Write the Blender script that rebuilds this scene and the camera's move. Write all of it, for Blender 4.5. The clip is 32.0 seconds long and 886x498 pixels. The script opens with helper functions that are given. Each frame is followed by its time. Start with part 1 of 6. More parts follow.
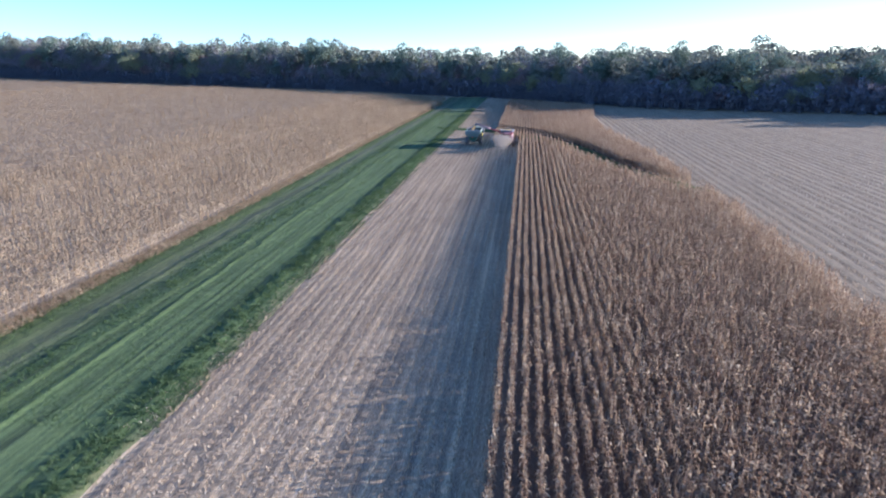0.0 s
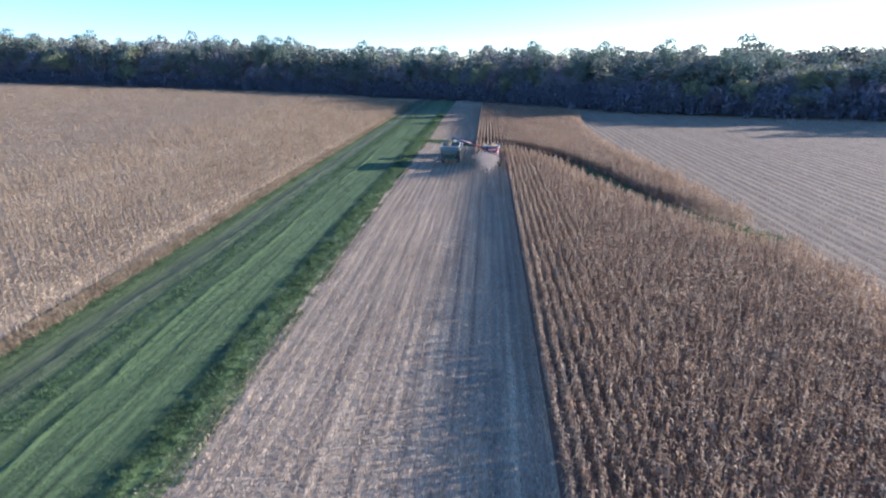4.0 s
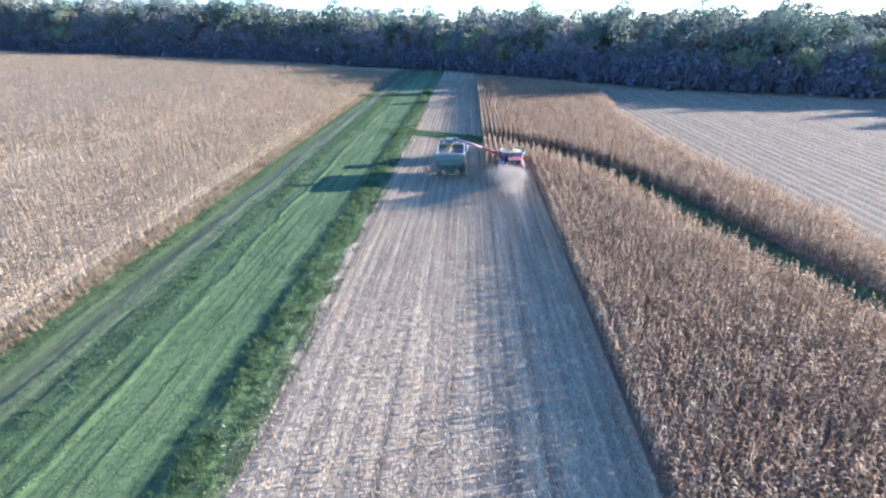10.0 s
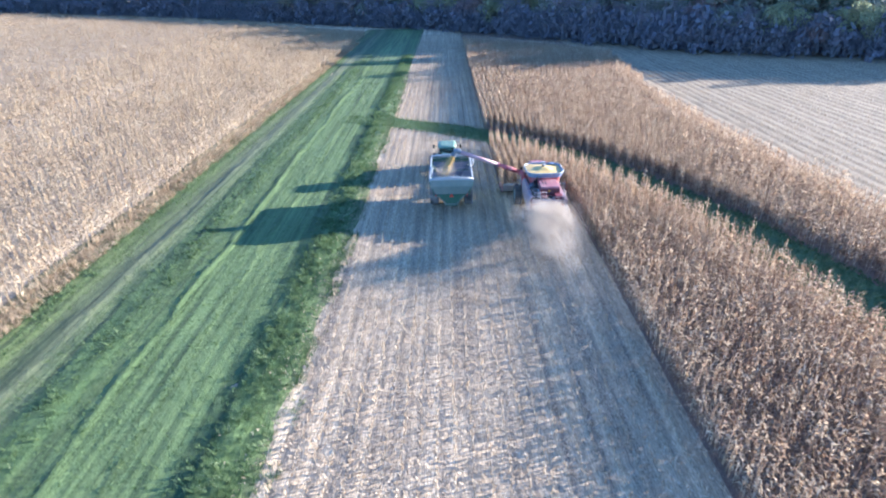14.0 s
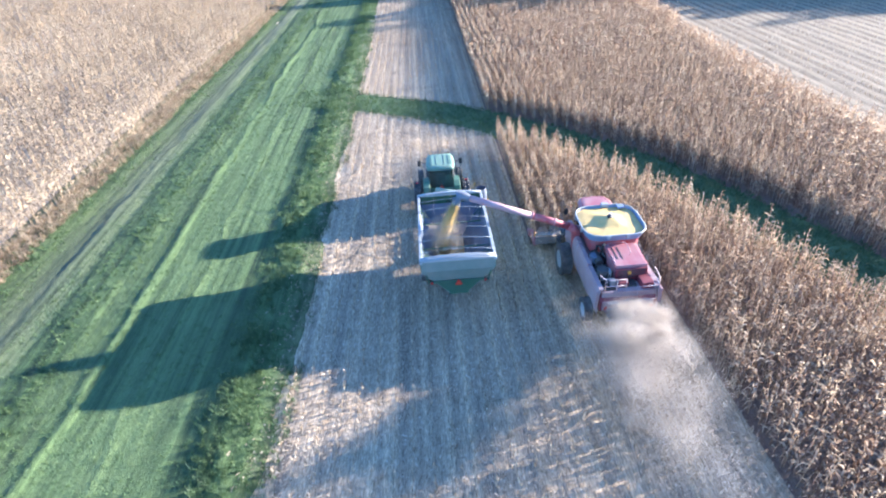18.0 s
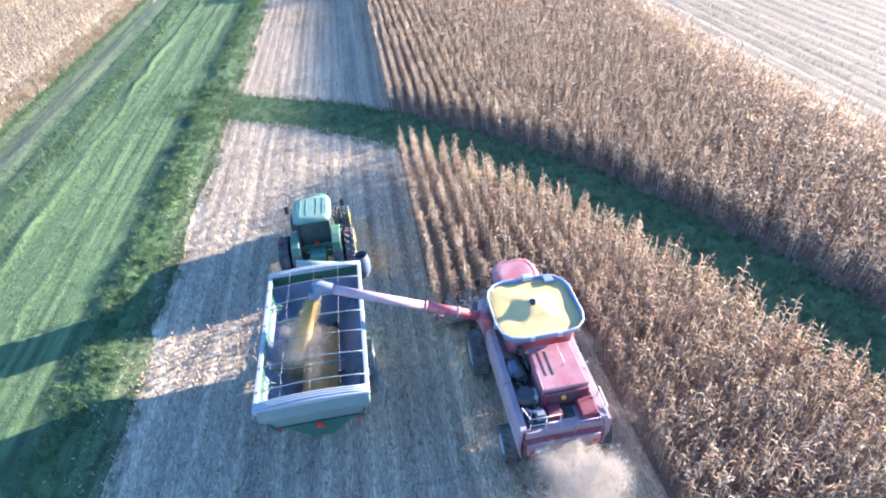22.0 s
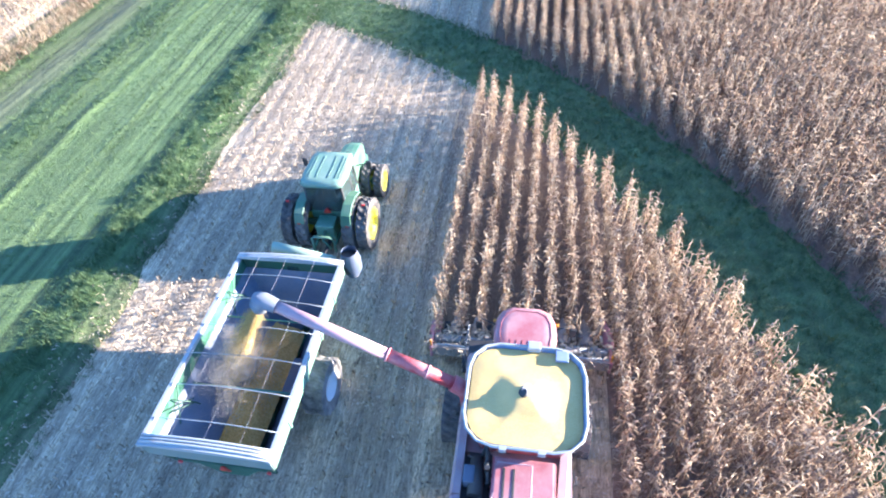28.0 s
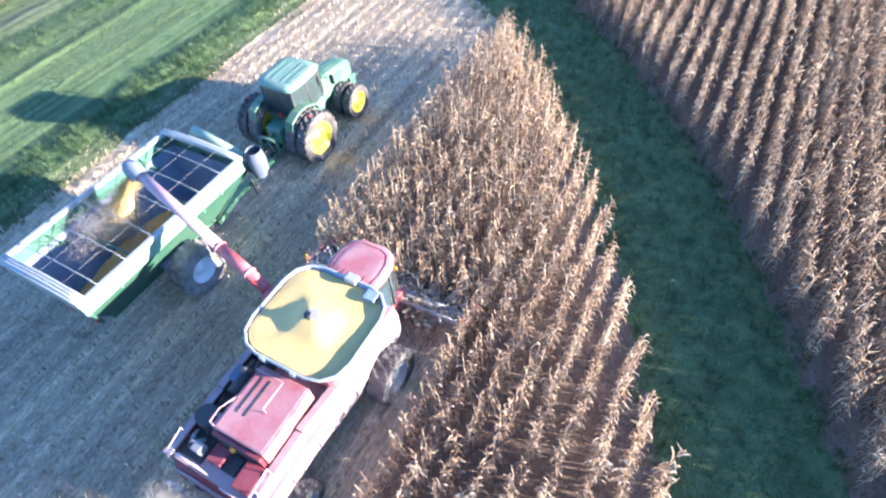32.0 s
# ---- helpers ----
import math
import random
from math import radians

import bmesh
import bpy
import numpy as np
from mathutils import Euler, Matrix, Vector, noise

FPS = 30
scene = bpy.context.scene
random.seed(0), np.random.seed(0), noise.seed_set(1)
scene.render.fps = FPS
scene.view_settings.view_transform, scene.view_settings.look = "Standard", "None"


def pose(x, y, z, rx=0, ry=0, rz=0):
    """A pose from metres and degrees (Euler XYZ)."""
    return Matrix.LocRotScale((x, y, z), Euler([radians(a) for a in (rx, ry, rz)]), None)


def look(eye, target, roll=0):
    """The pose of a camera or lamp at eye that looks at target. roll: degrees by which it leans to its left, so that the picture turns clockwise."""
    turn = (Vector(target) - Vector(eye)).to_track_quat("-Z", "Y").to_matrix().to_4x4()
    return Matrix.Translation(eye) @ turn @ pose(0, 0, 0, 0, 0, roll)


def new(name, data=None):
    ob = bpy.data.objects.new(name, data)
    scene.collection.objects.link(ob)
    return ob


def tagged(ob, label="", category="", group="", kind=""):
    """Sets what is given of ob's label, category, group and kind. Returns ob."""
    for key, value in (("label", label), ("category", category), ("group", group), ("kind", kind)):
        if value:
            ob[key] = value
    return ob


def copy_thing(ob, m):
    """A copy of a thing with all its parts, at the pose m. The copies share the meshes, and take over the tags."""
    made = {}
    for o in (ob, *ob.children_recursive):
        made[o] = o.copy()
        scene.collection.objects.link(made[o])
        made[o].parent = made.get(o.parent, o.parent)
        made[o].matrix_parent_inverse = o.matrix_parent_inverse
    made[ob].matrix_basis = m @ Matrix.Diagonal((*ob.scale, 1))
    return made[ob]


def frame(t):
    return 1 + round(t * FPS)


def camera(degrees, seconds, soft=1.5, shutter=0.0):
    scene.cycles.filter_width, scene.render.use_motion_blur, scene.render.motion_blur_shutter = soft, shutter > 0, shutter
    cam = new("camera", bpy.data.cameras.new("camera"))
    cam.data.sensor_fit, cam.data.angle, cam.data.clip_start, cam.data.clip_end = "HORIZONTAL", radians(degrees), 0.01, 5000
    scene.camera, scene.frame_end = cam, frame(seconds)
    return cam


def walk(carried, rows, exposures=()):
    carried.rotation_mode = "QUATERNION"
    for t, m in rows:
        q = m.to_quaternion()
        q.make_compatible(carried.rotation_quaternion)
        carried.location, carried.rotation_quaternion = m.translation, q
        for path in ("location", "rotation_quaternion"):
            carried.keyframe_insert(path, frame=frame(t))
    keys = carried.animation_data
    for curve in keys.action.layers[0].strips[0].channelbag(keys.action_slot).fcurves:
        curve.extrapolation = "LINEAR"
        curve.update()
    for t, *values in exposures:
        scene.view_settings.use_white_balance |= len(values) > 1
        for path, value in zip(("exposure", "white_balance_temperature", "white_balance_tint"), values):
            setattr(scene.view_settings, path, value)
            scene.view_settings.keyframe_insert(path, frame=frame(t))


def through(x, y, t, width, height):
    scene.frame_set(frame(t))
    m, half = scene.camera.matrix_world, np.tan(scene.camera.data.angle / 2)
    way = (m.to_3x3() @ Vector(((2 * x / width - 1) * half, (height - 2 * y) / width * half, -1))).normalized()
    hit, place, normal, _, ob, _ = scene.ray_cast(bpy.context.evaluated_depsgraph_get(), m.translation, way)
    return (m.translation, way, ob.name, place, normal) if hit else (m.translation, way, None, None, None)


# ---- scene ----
cam = camera(78.0, 32.0, soft=2.0, shutter=0.4)
# seconds, x, y, z, yaw, pitch, roll of the flying camera, beside the working machines
ROWS = [
    (0.0, 0.00, 37.70, 18.90, 8.29, -18.92, 1.48),
    (0.5, -0.66, 40.84, 18.90, 7.88, -18.95, 1.45),
    (1.0, -1.28, 43.65, 18.90, 7.67, -18.98, 1.43),
    (1.5, -1.88, 46.80, 18.94, 7.50, -18.99, 1.41),
    (2.0, -2.47, 49.71, 18.97, 7.36, -19.02, 1.35),
    (2.5, -3.11, 52.96, 18.99, 7.14, -19.03, 1.33),
    (3.0, -3.72, 55.94, 19.03, 6.79, -19.05, 1.31),
    (3.5, -4.35, 59.24, 19.01, 5.06, -19.02, 1.35),
    (5.5, -5.78, 71.73, 19.06, 4.12, -19.14, 1.37),
    (6.0, -6.15, 74.59, 19.03, 4.06, -19.13, 1.36),
    (6.5, -6.56, 77.71, 18.97, 3.94, -19.15, 1.34),
    (7.0, -6.94, 80.55, 18.95, 3.70, -19.14, 1.31),
    (7.5, -7.32, 83.67, 18.88, 3.50, -19.16, 1.27),
    (8.0, -7.68, 86.46, 18.83, 3.34, -19.18, 1.26),
    (8.5, -8.13, 89.55, 18.79, 3.13, -21.22, 1.21),
    (9.0, -8.56, 92.39, 18.72, 2.92, -21.22, 1.20),
    (9.5, -9.09, 95.56, 18.70, 2.74, -21.63, 1.15),
    (10.0, -9.57, 98.42, 18.63, 2.66, -22.44, 1.14),
    (10.5, -10.04, 101.71, 18.68, 2.03, -24.86, 1.09),
    (11.0, -10.44, 104.68, 18.72, 1.88, -25.83, 1.06),
    (11.5, -10.79, 107.89, 18.77, 1.72, -25.80, 1.04),
    (12.0, -11.05, 110.76, 18.79, 1.57, -25.76, 1.03),
    (12.5, -11.35, 113.86, 18.83, 1.40, -25.76, 1.03),
    (13.0, -11.68, 116.96, 18.81, 1.17, -25.77, 1.01),
    (13.5, -12.03, 120.00, 18.77, 0.75, -25.77, 0.97),
    (15.5, -12.79, 133.10, 17.95, -1.82, -33.51, 3.20),
    (16.0, -12.99, 135.93, 18.11, -2.01, -33.85, 3.17),
    (16.5, -13.15, 138.32, 18.16, -2.15, -33.85, 3.13),
    (17.0, -13.30, 140.73, 18.23, -2.34, -33.92, 3.14),
    (17.5, -13.36, 142.71, 18.23, -2.53, -33.93, 3.16),
    (18.0, -13.09, 144.72, 18.25, -3.00, -34.03, 3.28),
    (18.5, -12.57, 146.32, 18.13, -6.06, -34.38, 3.48),
    (19.0, -12.00, 148.15, 18.11, -8.45, -36.33, 3.61),
    (19.5, -11.37, 149.42, 17.98, -8.63, -37.03, 3.68),
    (20.0, -10.73, 150.69, 17.89, -8.69, -37.42, 3.70),
    (20.5, -10.20, 151.67, 17.82, -9.05, -37.53, 3.79),
    (21.0, -9.74, 152.81, 17.75, -9.47, -37.62, 3.83),
    (21.5, -9.28, 153.75, 17.69, -9.75, -37.69, 3.91),
    (22.0, -8.86, 154.51, 17.41, -9.51, -38.15, 3.90),
    (22.3, -8.60, 155.12, 17.50, -8.30, -48.50, 3.77),
    (22.5, -8.42, 155.52, 17.57, -8.17, -48.82, 3.75),
    (23.0, -8.04, 156.43, 17.53, -8.04, -48.97, 3.77),
    (23.5, -7.77, 157.35, 17.46, -7.04, -49.04, 3.73),
    (24.0, -7.59, 158.33, 17.44, -3.35, -48.98, 3.45),
    (24.5, -7.34, 158.98, 17.37, -1.21, -48.90, 3.45),
    (25.0, -7.25, 159.64, 17.32, -1.31, -48.96, 3.51),
    (25.5, -7.16, 160.02, 17.23, -1.29, -48.95, 3.54),
    (27.5, -5.40, 160.93, 16.76, 5.56, -47.94, 3.55),
    (28.0, -4.49, 161.13, 16.61, 8.61, -47.09, 3.58),
    (28.5, -3.55, 161.21, 16.51, 11.04, -46.36, 3.59),
    (29.0, -2.56, 161.42, 16.36, 13.81, -45.39, 3.58),
    (29.5, -1.63, 161.62, 16.22, 16.34, -44.21, 3.59),
    (30.0, -0.64, 161.99, 16.06, 17.86, -42.97, 3.64),
    (30.5, 0.30, 162.12, 15.82, 19.14, -42.13, 3.69),
    (31.0, 1.24, 162.55, 15.68, 20.91, -44.71, 3.66),
    (31.5, 2.09, 162.82, 15.43, 23.72, -46.20, 3.56),
    (32.0, 2.91, 163.36, 15.30, 28.10, -50.48, 3.28),
]
EXPOSURES = [(0.0, 1.57, 5700, 18), (8.0, 1.77, 5620, 16), (9.0, 1.95, 5600, 14), (10.0, 2.28, 5600, 13), (11.0, 2.53, 5600, 12), (13.0, 2.57, 5700, 12), (16.0, 2.61, 5750, 12), (19.0, 2.78, 5800, 13), (22.0, 2.9, 5850, 14), (23.0, 3.06, 5900, 14), (25.0, 3.06, 5900, 14), (28.0, 3.03, 5850, 14), (32.0, 2.88, 5900, 15)]
walk(cam, [(t, pose(x, y, z, 90 + pitch, roll, yaw)) for t, x, y, z, yaw, pitch, roll in ROWS], EXPOSURES)

# ---- light: a low afternoon sun ahead and to the right, under a clear sky ----
SUN_ELEVATION, SUN_AZIMUTH = radians(12.0), radians(15.3)  # azimuth from +x towards +y
SUN_WAY = Vector((math.cos(SUN_AZIMUTH) * math.cos(SUN_ELEVATION), math.sin(SUN_AZIMUTH) * math.cos(SUN_ELEVATION), math.sin(SUN_ELEVATION)))
world = bpy.data.worlds.new("sky")
scene.world = world
world.use_nodes = True
wn = world.node_tree.nodes
sky = wn.new("ShaderNodeTexSky")
sky.sky_type, sky.sun_disc = "NISHITA", False
sky.sun_elevation, sky.sun_rotation = SUN_ELEVATION, radians(90) - SUN_AZIMUTH
sky.air_density, sky.dust_density, sky.ozone_density = 0.8, 0.0, 4.0
world.node_tree.links.new(sky.outputs[0], wn["Background"].inputs[0])
wn["Background"].inputs[1].default_value = 0.116
sun = new("sun", bpy.data.lights.new("sun", "SUN"))
sun.data.energy, sun.data.angle, sun.data.color = 4.75, radians(0.6), (1.0, 0.87, 0.72)
sun.matrix_world = look(SUN_WAY * 200, (0, 0, 0))


# ---- the plan: lane, cut strip and standing corn, in metres ----
LANE_LEFT, LANE_RIGHT = -39.4, -20.4      # mown grass lane
CUT_EDGE, STAND_EDGE = -1.3, -7.3         # standing corn behind and ahead of the combine
HEADER_FRONT = 171.6
ROW = 0.76

# ---- materials ----
class Nodes:
    """A material's nodes, with short calls."""

    def __init__(self, name):
        self.mat = bpy.data.materials.new(name)
        self.mat.use_nodes = True
        self.tree = self.mat.node_tree
        self.bsdf = self.tree.nodes["Principled BSDF"]
        self.out = self.tree.nodes["Material Output"]

    def node(self, kind, **sets):
        n = self.tree.nodes.new("ShaderNode" + kind)
        for key, value in sets.items():
            n.inputs[key].default_value = value
        return n

    def link(self, a, b):
        self.tree.links.new(a, b)

    def coords(self, scale=(1, 1, 1)):
        m = self.node("Mapping", Scale=scale)
        self.link(self.node("NewGeometry").outputs["Position"], m.inputs["Vector"])
        return m.outputs["Vector"]

    def local(self, scale=(1, 1, 1)):
        m = self.node("Mapping", Scale=scale)
        self.link(self.node("TexCoord").outputs["Object"], m.inputs["Vector"])
        return m.outputs["Vector"]

    def noise(self, scale, detail=4.0, vector=None, rough=0.6):
        n = self.node("TexNoise", Scale=scale, Detail=detail, Roughness=rough)
        if vector is not None:
            self.link(vector, n.inputs["Vector"])
        return n.outputs["Fac"]

    def ramp(self, fac, stops):
        n = self.node("ValToRGB")
        while len(n.color_ramp.elements) < len(stops):
            n.color_ramp.elements.new(0.5)
        for e, (at, colour) in zip(n.color_ramp.elements, stops):
            e.position, e.color = at, (*colour, 1)
        self.link(fac, n.inputs["Fac"])
        return n.outputs["Color"]

    def mix(self, fac, a, b, blend="MIX"):
        n = self.tree.nodes.new("ShaderNodeMix")
        n.data_type, n.blend_type = "RGBA", blend
        for socket, value in ((n.inputs[0], fac), (n.inputs[6], a), (n.inputs[7], b)):
            if isinstance(value, (int, float)):
                socket.default_value = value
            elif isinstance(value, tuple):
                socket.default_value = (*value, 1)
            else:
                self.link(value, socket)
        return n.outputs[2]

    def math(self, op, a, b=0.0, c=0.0):
        n = self.tree.nodes.new("ShaderNodeMath")
        n.operation = op
        for socket, value in zip(n.inputs, (a, b, c)):
            if isinstance(value, (int, float)):
                socket.default_value = value
            else:
                self.link(value, socket)
        return n.outputs[0]

    def clamp(self, value):
        n = self.node("Clamp")
        self.link(value, n.inputs["Value"])
        return n.outputs[0]

    def bump(self, height, strength=0.3, distance=0.02):
        n = self.node("Bump", Strength=strength, Distance=distance)
        self.link(height, n.inputs["Height"])
        self.link(n.outputs[0], self.bsdf.inputs["Normal"])

    def set(self, colour=None, rough=None, metal=None):
        for key, value in (("Base Color", colour), ("Roughness", rough), ("Metallic", metal)):
            if value is None:
                continue
            if isinstance(value, (int, float)):
                self.bsdf.inputs[key].default_value = value
            elif isinstance(value, tuple):
                self.bsdf.inputs[key].default_value = (*value, 1)
            else:
                self.link(value, self.bsdf.inputs[key])
        return self.mat

    def x_y(self):
        s = self.node("SeparateXYZ")
        self.link(self.node("NewGeometry").outputs["Position"], s.inputs[0])
        return s.outputs[0], s.outputs[1]


def paint(name, colour, rough=0.45, dust=0.35, metal=0.0, grime=(0.36, 0.31, 0.26)):
    """Paint on sheet metal with a film of field dust and small scuffs."""
    n = Nodes(name)
    v = n.coords()
    film = n.ramp(n.noise(1.6, 5, v), [(0.35, (0, 0, 0)), (0.75, (1, 1, 1))])
    specks = n.ramp(n.noise(28, 3, v), [(0.5, (0, 0, 0)), (0.75, (1, 1, 1))])
    base = n.mix(n.math("MULTIPLY", film, dust), colour, grime)
    base = n.mix(n.math("MULTIPLY", specks, dust * 0.5), base, grime)
    n.bump(n.noise(6, 4, v), 0.12, 0.02)
    return n.set(base, n.math("ADD", n.math("MULTIPLY", film, 0.25), rough), metal)


def leafy(name, stops, through=0.35, tone_scale=0.25, rough=0.75, vary=0.68, clump=0.9):
    """Thin dry or green leaves: every leaf its own tone, some light shining through."""
    n = Nodes(name)
    island = n.node("NewGeometry").outputs["Random Per Island"]
    patch = n.noise(tone_scale, 3, n.coords())
    plant = n.noise(2.6, 2, n.coords((1, 1, 0.12)))
    fac = n.math("ADD", n.math("MULTIPLY", n.math("SUBTRACT", island, 0.5), vary), n.math("MULTIPLY", n.math("SUBTRACT", patch, 0.5), 0.8))
    fac = n.math("ADD", fac, n.math("MULTIPLY", n.math("SUBTRACT", plant, 0.5), clump))
    colour = n.ramp(n.math("ADD", fac, 0.46), stops)
    n.set(colour, rough)
    n.bsdf.inputs["Specular IOR Level"].default_value = 0.3
    t = n.node("BsdfTranslucent")
    n.link(colour, t.inputs["Color"])
    m = n.node("MixShader", Fac=through)
    n.link(n.bsdf.outputs[0], m.inputs[1])
    n.link(t.outputs[0], m.inputs[2])
    n.link(m.outputs[0], n.out.inputs["Surface"])
    return n.mat


def soil_material():
    n = Nodes("field_soil")
    v = n.coords()
    x, y = n.x_y()
    fine = n.noise(9, 6, v, 0.7)
    chaff = n.ramp(n.noise(11, 5, n.coords((1.3, 0.2, 1)), 0.75), [(0.36, (0.22, 0.175, 0.125)), (0.5, (0.45, 0.375, 0.28)), (0.66, (0.67, 0.58, 0.455))])
    # rows 0.76 m apart: bare lines between bands of trash
    row = n.math("SINE", n.math("MULTIPLY_ADD", x, 2 * math.pi / 0.76, n.math("MULTIPLY", n.noise(0.5, 2, v), 1.4)))
    row = n.math("MULTIPLY_ADD", row, 0.5, 0.5)
    bare = n.ramp(n.math("MULTIPLY", row, n.math("ADD", n.noise(0.35, 3, n.coords((1, 0.15, 1))), 0.25)), [(0.35, (0, 0, 0)), (0.75, (1, 1, 1))])
    colour = n.mix(n.math("MULTIPLY", bare, 0.28), chaff, n.ramp(fine, [(0.35, (0.1, 0.08, 0.065)), (0.7, (0.21, 0.17, 0.14))]))
    broad = n.noise(0.05, 4, n.coords((1, 0.4, 1)))
    colour = n.mix(0.5, colour, n.ramp(broad, [(0.3, (0.33, 0.28, 0.22)), (0.7, (0.62, 0.58, 0.52))]), "OVERLAY")
    # long light and dark streaks left by the chopper and the wheels
    streaks = n.noise(1.25, 4, n.coords((1, 0.03, 1)), 0.6)
    colour = n.mix(0.95, colour, n.ramp(streaks, [(0.36, (0.6, 0.6, 0.61)), (0.5, (0.96, 0.95, 0.92)), (0.64, (1.4, 1.36, 1.25))]), "MULTIPLY")
    # the harvested field to the right: rows of stubble with dark lines between, and broad windrows
    line = n.math("SINE", n.math("MULTIPLY_ADD", x, 2 * math.pi / 1.52, n.math("MULTIPLY", n.noise(0.2, 4, n.coords((1, 0.12, 1))), 2.0)))
    wide = n.math("SINE", n.math("MULTIPLY_ADD", x, 2 * math.pi / 6.08, n.math("MULTIPLY", n.noise(0.1, 3, n.coords((1, 0.2, 1))), 3.0)))
    wind = n.math("ADD", n.math("MULTIPLY_ADD", line, 0.17, 0.52), n.math("MULTIPLY", wide, 0.04))
    wind = n.math("ADD", wind, n.math("MULTIPLY", n.math("SUBTRACT", n.noise(2.4, 6, n.coords((1, 0.1, 1)), 0.7), 0.5), 1.1))
    wind = n.ramp(wind, [(0.2, (0.065, 0.048, 0.031)), (0.42, (0.15, 0.115, 0.072)), (0.7, (0.265, 0.213, 0.138)), (0.95, (0.37, 0.31, 0.21))])
    east = n.ramp(n.math("DIVIDE", n.math("SUBTRACT", x, 18.0), 10.0), [(0.2, (0, 0, 0)), (0.6, (1, 1, 1))])
    colour = n.mix(n.math("MULTIPLY", east, 0.9), colour, wind)
    # bare red-brown soil among the standing corn
    inside = n.math("MULTIPLY", n.math("GREATER_THAN", x, CUT_EDGE - 0.2), n.math("LESS_THAN", x, 21.0))
    ahead = n.math("MULTIPLY", n.math("MULTIPLY", n.math("GREATER_THAN", x, STAND_EDGE - 0.2), n.math("LESS_THAN", x, 0.0)), n.math("GREATER_THAN", y, HEADER_FRONT))
    colour = n.mix(n.math("MULTIPLY", n.math("MAXIMUM", inside, ahead), 0.85), colour, n.ramp(fine, [(0.35, (0.085, 0.052, 0.04)), (0.55, (0.15, 0.097, 0.075)), (0.75, (0.28, 0.205, 0.15))]))
    n.bump(n.math("ADD", fine, n.math("MULTIPLY", row, 0.4)), 0.6, 0.09)
    return n.set(colour, 0.95)


